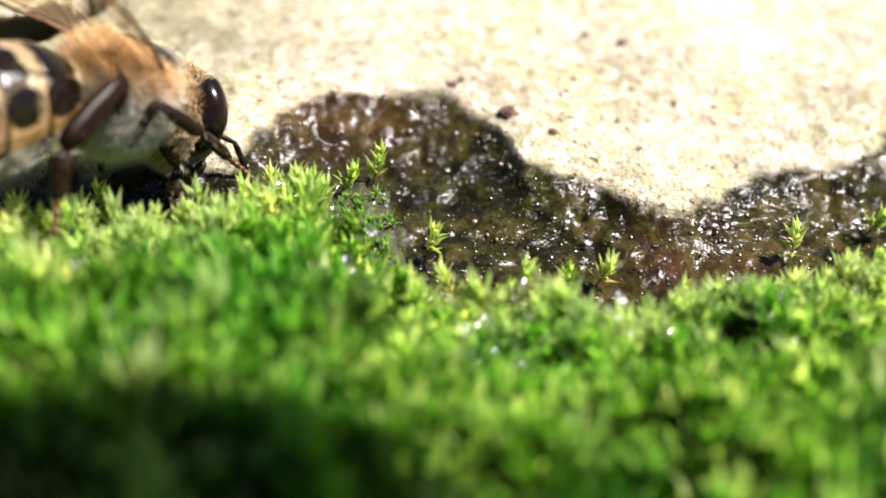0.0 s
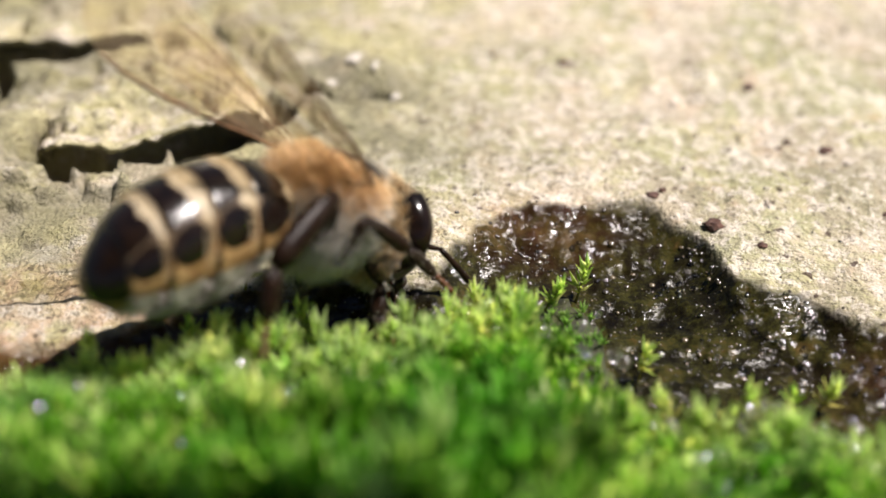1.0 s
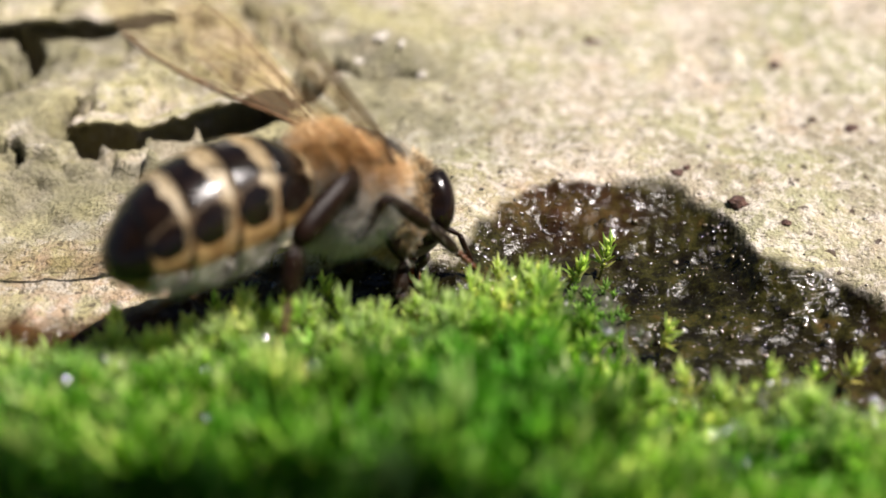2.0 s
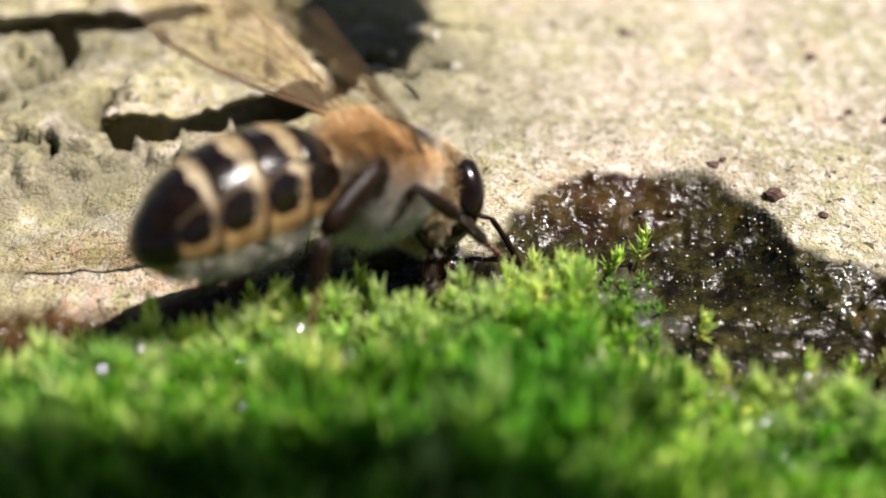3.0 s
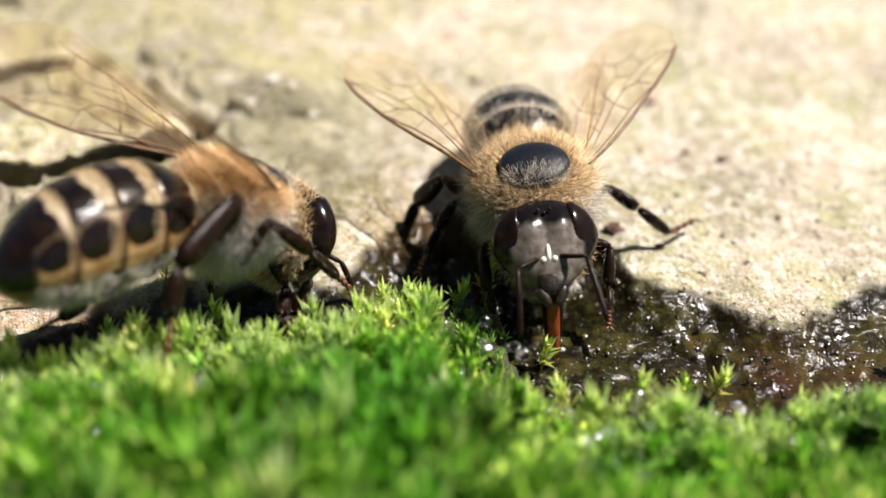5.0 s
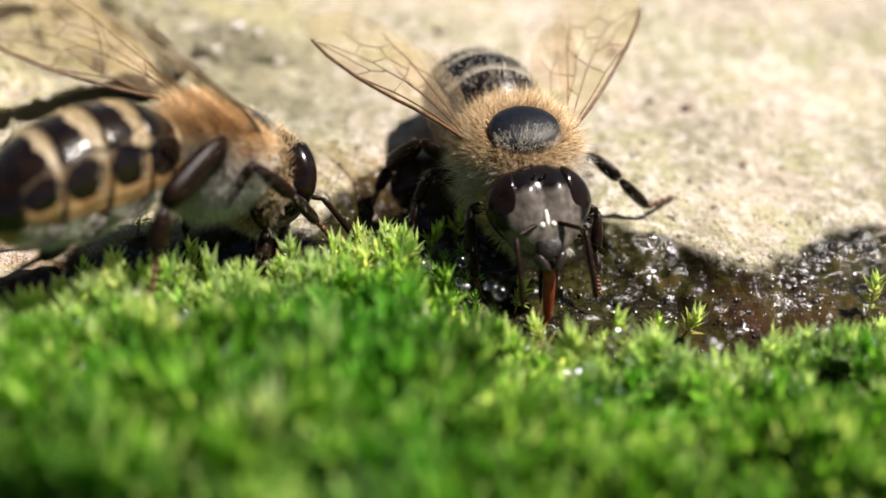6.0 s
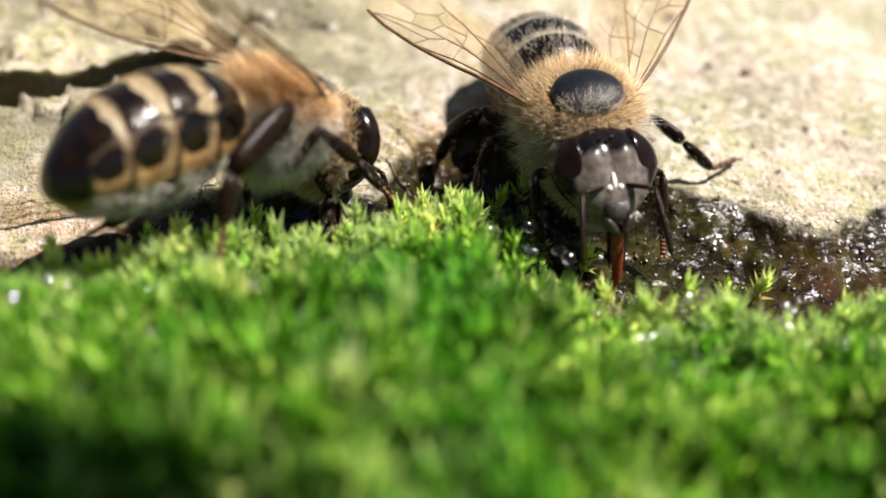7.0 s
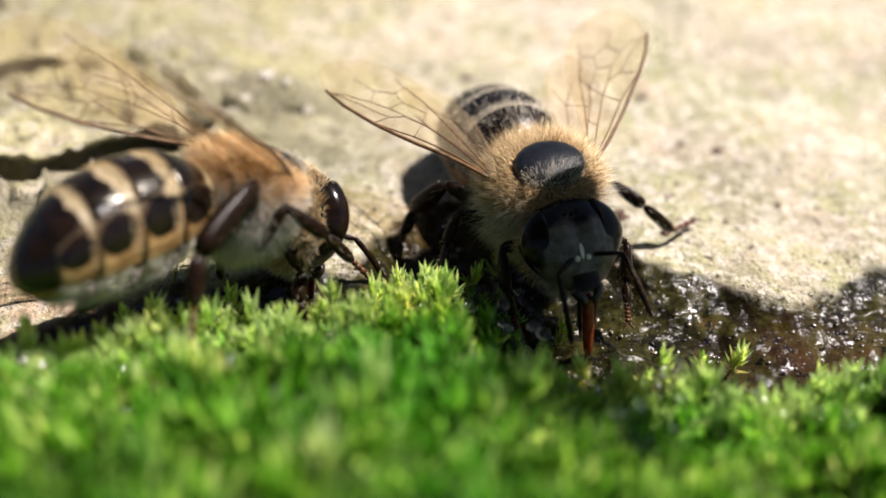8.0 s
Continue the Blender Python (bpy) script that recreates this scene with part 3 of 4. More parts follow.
def build_chips():
    """Pale splinters round the broken knob of bark."""
    rng = np.random.default_rng(58)
    pale = plain("pale_splinter", (0.34, 0.31, 0.26), 0.8, 0.4, (0.76, 0.71, 0.63), 0.06)
    for x, y, r in ((-2.3, 12.2, 0.32), (-1.5, 13.2, 0.42), (-0.6, 12.7, 0.34), (-1.2, 11.4, 0.26), (0.3, 11.6, 0.3), (-2.7, 11.2, 0.24)):
        n = int(rng.integers(5, 8))
        outline = [(r * rng.uniform(0.6, 1.15) * math.cos(6.283 * k / n), 0.7 * r * rng.uniform(0.6, 1.15) * math.sin(6.283 * k / n)) for k in range(n)]
        bm = bmesh.new()
        loft(bm, [[Vector((p * g, q * g, z)) for p, q in outline] for z, g in ((-0.3 * r, 0.9), (0.1 * r, 1.0), (0.3 * r, 0.85))])
        ob = part("bark_chip", bm, pale, None, "pale splinter of bark by a broken knob", smooth=False)
        tagged(ob, "", "bark chip", "splinters round the knob")
        ob.matrix_basis = pose(x * MM, y * MM, (float(log_surface(x, y)[0]) + 0.18 * r) * MM, rng.normal(22, 16), rng.normal(0, 18), rng.uniform(0, 360))


build_crumbs()
build_chips()
build_grit()
build_drops()

# ---- the bees ----
CHITIN = plain("black_chitin", (0.010, 0.008, 0.007), 0.28, 0.3, (0.030, 0.018, 0.012), 0.02, 0.5, 0.35)
LEG = plain("leg_chitin", (0.006, 0.003, 0.002), 0.30, 0.25, (0.015, 0.007, 0.004), 0.02, 0.13, 0.0)
TARSUS = plain("tarsus_chitin", (0.055, 0.02, 0.009), 0.35, 0.2, (0.15, 0.055, 0.022), 0.02, 0.5, 0.1, 0, 0.15)
EYE = plain("compound_eye", (0.004, 0.003, 0.003), 0.17, 0.6, (0.012, 0.006, 0.004), 0.0, 0.16, 0.12)
DISC = plain("bare_thorax_plate", (0.003, 0.004, 0.006), 0.34, 0.2, (0.008, 0.009, 0.013), 0.02, 0.25, 0.0)
CLYPEUS = plain("nose_plate", (0.004, 0.003, 0.003), 0.34, 0.3, (0.018, 0.014, 0.011), 0.02, 0.3)


def face_material():
    """Grey downy face under a polished black brow."""
    m, n, l, b = material("face")
    dark = attribute(n, "dark")
    grey = ramp(n, l, noise_node(n, l, 0.3, 4, 0.6), [(0.3, (0.045, 0.036, 0.030)), (0.7, (0.17, 0.145, 0.12))])
    l.new(mix(n, l, dark, grey, (0.005, 0.004, 0.004)), b.inputs["Base Color"])
    l.new(mix(n, l, dark, (0.34, 0.34, 0.34), (0.20, 0.20, 0.20)), b.inputs["Roughness"])
    l.new(mix(n, l, dark, (0.45, 0.45, 0.45), (0.20, 0.20, 0.20)), b.inputs["Specular IOR Level"])
    bump(n, l, noise_node(n, l, 0.12, 3), 0.012, b, 0.7)
    return m


FACE = face_material()
TONGUE = plain("tongue", (0.20, 0.035, 0.010), 0.2, 0.3, (0.30, 0.07, 0.02), 0.0, 0.5, 0.3, 0, 0.35)
VEIN = plain("wing_vein", (0.08, 0.038, 0.016), 0.4, 0.3, (0.20, 0.105, 0.048), 0.0, 0.5, 0, 0, 0.2)


def fur_material(name, deep, middle, light):
    """Hair whose single strands differ from dark roots' brown to bleached."""
    m, n, l, b = material(name)
    g = n.new("ShaderNodeNewGeometry")
    c = ramp(n, l, g.outputs["Random Per Island"], [(0.0, deep), (0.14, deep), (0.42, middle), (0.75, light), (1.0, light)])
    l.new(c, b.inputs["Base Color"])
    b.inputs["Roughness"].default_value = 0.45
    t = n.new("ShaderNodeBsdfTranslucent")
    l.new(c, t.inputs[0])
    s = n.new("ShaderNodeMixShader")
    s.inputs[0].default_value = 0.3
    l.new(b.outputs[0], s.inputs[1])
    l.new(t.outputs[0], s.inputs[2])
    l.new(s.outputs[0], n["Material Output"].inputs[0])
    return m


TAWNY = fur_material("tan_fur", (0.30, 0.175, 0.065), (0.71, 0.50, 0.235), (0.94, 0.78, 0.51))
GINGER = fur_material("ginger_fur", (0.30, 0.14, 0.04), (0.72, 0.43, 0.16), (0.94, 0.72, 0.41))
CREAM = fur_material("cream_fur", (0.30, 0.26, 0.20), (0.66, 0.60, 0.50), (0.92, 0.89, 0.81))
SILVER = fur_material("silver_fur", (0.20, 0.16, 0.11), (0.55, 0.49, 0.38), (0.88, 0.83, 0.70))
BAND = plain("band_fur", (0.50, 0.38, 0.21), 0.55, 0.5, (0.74, 0.62, 0.40), 0.0, 0.4, 0, 0, 0.4)
STERNITE = plain("belly_plate", (0.16, 0.12, 0.075), 0.4, 0.5, (0.48, 0.43, 0.35), 0.04)
JOINT = plain("belly_joint", (0.07, 0.028, 0.010), 0.4, 0.4, (0.20, 0.10, 0.035), 0.02)
SKIN = plain("furred_skin", (0.07, 0.04, 0.018), 0.7, 0.4, (0.17, 0.105, 0.05), 0.03)


def membrane():
    """Clear, faintly brown wing skin that shines a little."""
    m, n, l, b = material("wing_membrane")
    b.inputs["Base Color"].default_value = (0.42, 0.32, 0.20, 1)
    b.inputs["Roughness"].default_value = 0.22
    b.inputs["Coat Weight"].default_value = 0.4
    t = n.new("ShaderNodeBsdfTransparent")
    t.inputs[0].default_value = (0.96, 0.92, 0.83, 1)
    s = n.new("ShaderNodeMixShader")
    l.new(ramp(n, l, noise_node(n, l, 1.2, 3), [(0.3, (0.09, 0.09, 0.09)), (0.7, (0.19, 0.19, 0.19))]), s.inputs[0])
    l.new(t.outputs[0], s.inputs[1])
    l.new(b.outputs[0], s.inputs[2])
    l.new(s.outputs[0], n["Material Output"].inputs[0])
    bump(n, l, noise_node(n, l, 0.7, 3), 0.05, b, 0.6)
    return m


WING = membrane()


def tergite_material():
    """Back plates: polished dark brown behind, a felted tan band in front, amber towards the belly."""
    m, n, l, b = material("back_plate")
    dark = attribute(n, "dark")
    tan = ramp(n, l, noise_node(n, l, 0.22, 4, 0.65), [(0.32, (0.25, 0.19, 0.11)), (0.68, (0.56, 0.48, 0.34))])
    amber = ramp(n, l, noise_node(n, l, 0.5, 4, 0.6, 8), [(0.3, (0.17, 0.075, 0.02)), (0.7, (0.46, 0.30, 0.13))])
    tan = mix(n, l, attribute(n, "amber"), tan, amber)
    black = ramp(n, l, noise_node(n, l, 0.5, 3, 0.5, 6), [(0.3, (0.003, 0.002, 0.002)), (0.7, (0.011, 0.006, 0.004))])
    c = ramp(n, l, dark, [(0.0, (0, 0, 0)), (0.30, (0, 0, 0)), (0.70, (1, 1, 1))])
    rim = ramp(n, l, dark, [(0.18, (0, 0, 0)), (0.46, (1, 1, 1)), (0.72, (0, 0, 0))])
    col = mix(n, l, c, tan, black)
    col = mix(n, l, value(n, l, "MULTIPLY", rim, 0.75), col, (0.075, 0.034, 0.013))
    l.new(col, b.inputs["Base Color"])
    l.new(mix(n, l, c, (0.46, 0.46, 0.46), (0.20, 0.20, 0.20)), b.inputs["Roughness"])
    b.inputs["Specular IOR Level"].default_value = 0.32
    b.inputs["Coat Weight"].default_value = 0.12
    b.inputs["Coat Roughness"].default_value = 0.16
    bump(n, l, noise_node(n, l, 0.10, 3), 0.018, b, 0.8)
    return m


TERGITE = tergite_material()


def ring(c, u, v, n=20, power=1.0):
    c, u, v = Vector(c), Vector(u), Vector(v)
    out = []
    for i in range(n):
        a = 2 * math.pi * i / n
        ca, sa = math.cos(a), math.sin(a)
        out.append(c + u * math.copysign(abs(ca) ** power, ca) + v * math.copysign(abs(sa) ** power, sa))
    return out


def ball(bm, centre, radii, turn=None, rows=12, n=20):
    """An egg-shaped body; turn is an Euler in degrees."""
    q = Euler([radians(a) for a in (turn or (0, 0, 0))]).to_matrix()
    rings = []
    for k in range(rows + 1):
        a = math.pi * (k + 0.15) / (rows + 0.3)
        x, r = -math.cos(a), math.sin(a)
        rings.append([Vector(centre) + q @ Vector((x * radii[0], r * radii[1] * math.cos(t), r * radii[2] * math.sin(t))) for t in (2 * math.pi * i / n for i in range(n))])
    loft(bm, rings)


def tube(bm, points, radii, n=8, flat=1.0):
    """A limb through the points with a radius at each."""
    pts = [Vector(p) for p in points]
    rings = []
    side = None
    for i, p in enumerate(pts):
        d = (pts[min(i + 1, len(pts) - 1)] - pts[max(i - 1, 0)]).normalized()
        if side is None:
            side = d.cross(Vector((0.31, 0.2, 0.93))).normalized()
        side = (side - d * side.dot(d)).normalized()
        up = d.cross(side)
        rings.append(ring(p, side * radii[i] * flat, up * radii[i], n))
    loft(bm, rings)


def swell(a, b, r0, r1, r2, n=7, bend=(0, 0, 0)):
    """Points and radii of a limb from a to b that is r0 thick at its root, r1 in the middle, r2 at its end."""
    a, b, bend = Vector(a), Vector(b), Vector(bend)
    P, R = [], []
    for i in range(n):
        t = i / (n - 1)
        P.append(a.lerp(b, t) + bend * math.sin(math.pi * t))
        R.append((r0 * (1 - t) + r2 * t) + (r1 - 0.5 * (r0 + r2)) * math.sin(math.pi * t) ** 0.8)
    R[0] *= 0.7
    R[-1] *= 0.7
    return P, R


def hairs(name, roots, ways, lengths, thick, mat, parent, label, seed, wild=0.35, droop=0.0):
    """Many single bent hairs, three-sided and pointed, as one coat."""
    rng = np.random.default_rng(seed)
    roots, ways = np.asarray(roots, float), np.asarray(ways, float)
    tuft = np.stack([wander(roots[:, 0] + 0.7 * roots[:, 2] + k, roots[:, 1] - 0.6 * roots[:, 2], 0.30, 200 + k, 2, 0.6) for k in range(3)], 1)
    ways = ways + rng.normal(0, wild, ways.shape) + 0.5 * tuft  # neighbours lean together in tufts
    ways /= np.linalg.norm(ways, axis=1, keepdims=True)
    side = np.cross(ways, rng.normal(0, 1, ways.shape))
    side /= np.linalg.norm(side, axis=1, keepdims=True)
    other = np.cross(ways, side)
    L = np.asarray(lengths, float)[:, None]
    mid = roots + ways * L * 0.55
    tip = mid + (ways + rng.normal(0, 0.3, ways.shape) + np.array([0, 0, -droop])) * L * 0.45
    V = np.stack([roots + side * thick, roots - side * thick * 0.5 + other * thick * 0.86, roots - side * thick * 0.5 - other * thick * 0.86,
                  mid + side * thick * 0.7, mid - side * thick * 0.35 + other * thick * 0.6, mid - side * thick * 0.35 - other * thick * 0.6, tip], 1)
    k = np.arange(len(roots))[:, None] * 7
    quads = np.concatenate([k + q for q in ([0, 1, 4, 3], [1, 2, 5, 4], [2, 0, 3, 5])])
    tris = np.concatenate([k + q for q in ([3, 4, 6], [4, 5, 6], [5, 3, 6])])
    ob = mesh_of(name, V.reshape(-1, 3), quads.tolist() + tris.tolist(), mat, parent, label)
    return tagged(ob, "", "", "", "stuff")


def skin_points(rng, n, centre, radii):
    d = rng.normal(0, 1, (n, 3))
    d /= np.linalg.norm(d, axis=1, keepdims=True)
    nrm = d / np.array(radii)
    nrm /= np.linalg.norm(nrm, axis=1, keepdims=True)
    return np.array(centre) + d * np.array(radii), nrm


DISC_AT = (0.80, 0.0, -0.35)  # from the top of the thorax
PLATE = (1.10, 1.28, 0.38)
HEAD_AT = Vector((2.85, 0, -0.65))
ABDOMEN_AT = (-1.45, 0, -0.2)


def abdomen_axis(s, wide=1.0):
    """The line of the hind body from waist to tip, in its own space, and its half width and half height."""
    x = -0.1 - 7.4 * s
    z = 0.35 * math.sin(s * 2.2) - 1.5 * s * s
    r = 0.6 + 1.75 * math.sin(min(1, s / 0.40) * math.pi / 2) ** 0.7 if s < 0.40 else 2.35 * max(0.0, 1 - ((s - 0.40) / 0.61) ** 3.0) ** 0.60
    return Vector((x, 0, z)), r * 0.98 * wide, r * 0.93 * wide


def flesh(s, t, wide, grow):
    """A point of the hind body's skin at s along it and the angle t from its ridge; the belly hangs deeper than the back."""
    c, w, h = abdomen_axis(min(0.999, max(0.005, s)), wide)
    return (c.x, w * grow * math.sin(t), c.z + h * grow * math.cos(t) * (1.0 if math.cos(t) > 0 else 1.0 + 0.34 * math.sin(math.pi * min(1, s * 1.02))))


def ease(x):
    x = min(1.0, max(0.0, x))
    return x * x * (3 - 2 * x)


CUTS = [0.0, 0.03, 0.27, 0.48, 0.69, 0.85, 1.0]  # where each back plate begins


def plate_tone(i, u, t, felt):
    """How dark a back plate is at u along it and at the angle t from its ridge; felt is the width of the tan band."""
    q = abs(math.degrees(t))
    edge = 0.05 * math.sin(5 * t + i) + 0.03 * math.sin(13 * t + 2 * i) + 0.02 * math.sin(29 * t + i)
    start = (0.2, 0.55 * felt, felt, felt, 0.82 * felt, -1.0)[i] + edge * (0.5 + felt) - 0.10 * ease((q - 30) / 50)
    along = ease((u - start) / 0.14)
    rear = 1.0 if i >= 4 else ease((1.02 - u) / 0.10)
    upper = ease((66 - q + 14 * (u - 0.6)) / 9)
    lower = ease(1.9 - 1.9 * math.hypot((q - 86) / (24 if i == 1 else 20), (u - 0.58) / (0.52 if i == 1 else 0.44)) ** 3)
    bridge = 0.66 * ease((92 - q) / 8)
    if i == 0:
        return 0.35 * along
    if i == 5:
        return ease((128 - q + 30 * u) / 14)
    rim = 0.48 * ease((u - 0.86) / 0.08) * ease((q - 60) / 20)  # a brown hind rim low on the flank
    return max(along * rear * max(upper, bridge), lower, rim, 0.46 * max(0.0, 1 - abs(q - 112) / 6))


def build_abdomen(bee, fur_mat, rng_seed, band_hair, hair_long, wide, felt, over):
    bm = bmesh.new()
    rings = []
    for k in range(15):
        rings.append([Vector(flesh(k / 14, 2 * math.pi * i / 24, wide, 0.93)) for i in range(24)])
    loft(bm, rings)
    core = part("abdomen", bm, JOINT, bee, "hind body with dark and tan bands")
    core.location = mm(ABDOMEN_AT)
    rng = np.random.default_rng(rng_seed)
    roots, ways, longs = [], [], []
    for i in range(6):
        a, b = CUTS[i], CUTS[i + 1] + (0.03 if i < 5 else 0)
        V, D, A = [], [], []
        na, ns = 72, 20
        for k in range(ns + 1):
            u = k / ns
            grow = 0.965 + 0.075 * u - (0.045 * max(0, u - 0.9) / 0.1)
            for j in range(na + 1):
                t = (j / na - 0.5) * 2 * radians(118 if i < 5 else 172)
                V.append(flesh(a + (b - a) * u, t, wide, grow))
                D.append(plate_tone(i, u, t, felt))
                A.append(ease((abs(math.degrees(t)) - 66) / 24))
        F = [[k * (na + 1) + j, k * (na + 1) + j + 1, (k + 1) * (na + 1) + j + 1, (k + 1) * (na + 1) + j] for k in range(ns) for j in range(na)]
        n0 = len(V)  # an inner skin gives the plate its thickness
        inner = [(x, y * 0.965, z * 0.965) for x, y, z in V]
        F += [[q + n0 for q in f[::-1]] for f in F]
        for j in range(na):
            p = ns * (na + 1) + j
            F.append([p, p + 1, p + 1 + n0, p + n0])
        ob = mesh_of("tergite", np.array(V + inner), F, TERGITE, core)
        values(ob, "dark", D + D)
        values(ob, "amber", A + A)
        for _ in range(0 if i == 5 else band_hair // 2 if i == 4 else band_hair):
            u = rng.uniform(0.0, (0.95, 0.3, felt, felt, 0.8 * felt)[i] * 0.85)
            if over and i > 0:  # thin hair lies over the whole plate
                u = rng.uniform(0, 0.98) if i < 2 or rng.random() < 0.3 else rng.uniform(0.0, 0.22)
            t = rng.uniform(-1, 1) * radians(108)
            roots.append(flesh(a + (b - a) * u, t, wide, 0.97 + 0.07 * u))
            ways.append((-1.5, 0.55 * math.sin(t), 0.55 * math.cos(t)))
            longs.append((1.6 if i < 2 else 1.0) if over else (1.3 if i == 0 else 1.0))
    for i in range(5):
        a, b = CUTS[i] + 0.055, CUTS[i + 1] + 0.015
        V = []
        for k in range(6):
            for j in range(17):
                t = math.pi + (j / 16 - 0.5) * 2 * radians(68 - 9 * (k / 5) ** 2)
                g = 0.94 + 0.10 * k / 5
                x, y, z = flesh(min(0.99, a + (b - a) * k / 5), t, wide, g)
                V.append((x - 0.10 * math.cos(t - math.pi), y, z))
        F = [[k * 17 + j, k * 17 + j + 1, (k + 1) * 17 + j + 1, (k + 1) * 17 + j] for k in range(5) for j in range(16)]
        n0 = len(V)
        F += [[q + n0 for q in f[::-1]] for f in F] + [[5 * 17 + j, 5 * 17 + j + 1, 5 * 17 + j + 1 + n0, 5 * 17 + j + n0] for j in range(16)]
        mesh_of("sternite", np.array(V + [(x, 0.97 * y, 0.97 * z) for x, y, z in V]), F, STERNITE, core, "pale grey belly plate")
    hairs("band_hair", roots, ways, rng.uniform(0.5, 1.0, len(roots)) * hair_long * np.array(longs), 0.008, fur_mat, core, "short tan hair bands", rng_seed + 1, 0.16)
    n = 1800
    s, t = rng.uniform(0.08, 0.85, n), math.pi + rng.uniform(-1, 1, n) * radians(60)
    R, W = [], []
    for ss, tt in zip(s, t):
        R.append(flesh(ss, tt, wide, 1.0))
        W.append((-0.9, 0.7 * math.sin(tt), 0.7 * math.cos(tt)))
    hairs("belly_hair", R, W, rng.uniform(0.2, 0.40, n), 0.008, CREAM, core, "pale belly hair", rng_seed + 2, 0.2)
    return core


def build_head(bee, seed, tongue, antennae, tilt, size, drop):
    """Head in its own space, face turned forward and down."""
    bm = bmesh.new()
    ball(bm, (0, 0, 0), (0.92, 1.86, 1.66), (0, -6, 0), 30, 56)
    for v in bm.verts:  # a broad brow, two cheeks and a narrower mouth
        k = max(0.0, -v.co.z / 1.6)
        v.co.y *= 1 - 0.34 * k
        front = 1 if v.co.x > 0 else 0
        v.co.x += 0.30 * k + front * (0.10 * math.exp(-((abs(v.co.y) - 0.6) / 0.4) ** 2 - ((v.co.z - 0.2) / 0.6) ** 2) - 0.05 * math.exp(-(v.co.y / 0.18) ** 2) * max(0.0, min(1.0, (0.7 - v.co.z) / 0.3)) * (1 if v.co.z > -0.3 else 0))
    for v in bm.verts:  # two polished swellings of the brow
        if v.co.x > 0:
            v.co.x += 0.17 * math.exp(-((abs(v.co.y) - 0.58) / 0.34) ** 2 - ((v.co.z - 0.85) / 0.40) ** 2)
    dark = [max(0.0, min(1.0, max((v.co.z - 0.62 - 0.14 * math.exp(-((abs(v.co.y) - 0.62) / 0.3) ** 2)) / 0.20, (abs(v.co.y) - 1.2) / 0.12 if v.co.z > -0.5 else 0))) for v in bm.verts]
    head = part("head", bm, FACE, bee, "grey downy head with a shining black brow")
    values(head, "dark", dark)
    head.matrix_basis = pose(*mm(HEAD_AT - Vector((0, 0, drop))), 0, tilt, 0) @ Matrix.Scale(size, 4)
    for s in (1, -1):
        bm = bmesh.new()
        rings = []  # a dome that wraps round the side of the head
        for k in range(15):
            a = 0.04 + (math.acos(0.48) - 0.04) * k / 14
            tuck = 0.95 if k == 14 else 1.0
            rings.append([Vector((0.02 + 0.89 * tuck * math.sin(a) * math.cos(q), s * 1.90 * math.cos(a) * (1 - 0.10 * max(0, -math.sin(q) * math.sin(a))), 0.19 + 1.56 * tuck * math.sin(a) * math.sin(q))) for q in (2 * math.pi * i / 40 * s for i in range(40))])
        loft(bm, rings[::-1])
        part("compound_eye", bm, EYE, head, "long glossy black compound eye")
        bm = bmesh.new()
        P, R = swell((0.86, s * 0.50, -1.40), (1.0, s * 0.12, -2.05), 0.20, 0.22, 0.12)
        tube(bm, P, R, 8, 0.8)
        part("mandible", bm, CHITIN, head, "short dark jaw")
        bm = bmesh.new()
        ball(bm, (0.98, s * 0.20, -0.42), (0.09, 0.11, 0.11), None, 6, 10)
        part("antenna_socket", bm, CREAM, head, "pale antenna socket")
    bm = bmesh.new()
    ball(bm, (0.95, 0, -1.08), (0.10, 0.50, 0.54), (0, -18, 0), 10, 18)
    part("clypeus", bm, CLYPEUS, head, "dark grey nose plate")
    for y, z in ((0, 1.18), (0.2, 1.30), (-0.2, 1.30)):
        bm = bmesh.new()
        ball(bm, (0.66, y, z), (0.07, 0.075, 0.075), None, 6, 10)
        part("ocellus", bm, EYE, head)
    ridge = bmesh.new()
    ball(ridge, (0.98, 0, -0.18), (0.05, 0.08, 0.30), (0, -8, 0), 8, 10)
    part("frons_ridge", ridge, CREAM, head, "pale ridge between the antennae")
    if tongue:
        tongue = Euler((0, radians(tilt), 0)).to_matrix().inverted() @ Vector(tongue)
        bm = bmesh.new()
        P, R = swell((0.75, 0, -1.75), tongue, 0.24, 0.25, 0.15, 9, (0.08, 0, 0))
        tube(bm, P, R, 10, 0.75)
        part("tongue", bm, TONGUE, head, "red-brown tongue reaching down to drink")
        for s in (1, -1):
            bm = bmesh.new()
            e = Vector(tongue).lerp(Vector((0.75, 0, -1.75)), 0.35)
            P, R = swell((0.7, s * 0.3, -1.7), (e.x - 0.05, s * 0.26, e.z), 0.11, 0.12, 0.04, 6)
            tube(bm, P, R, 6, 0.5)
            part("palp", bm, LEG, head)
    feelers = []
    for s in (1, -1):
        joint, end = antennae
        bm = bmesh.new()
        P, R = swell((0, 0, 0), (joint[0], s * joint[1], joint[2]), 0.085, 0.09, 0.08, 6)
        tube(bm, P, R, 8)
        P = [Vector((joint[0], s * joint[1], joint[2])).lerp(Vector((end[0], s * end[1], end[2])), i / 10) + Vector((0.12 * math.sin(i * 0.31), 0, 0)) for i in range(11)]
        tube(bm, [p for p in P], [0.088 + 0.010 * (i % 2) + 0.012 * math.sin(i * 0.31) for i in range(10)] + [0.05], 8)
        f = part("antenna", bm, LEG, head, "elbowed black antenna")
        f.location = mm((0.88, s * 0.28, -0.35))
        feelers.append(f)
    rng = np.random.default_rng(seed)
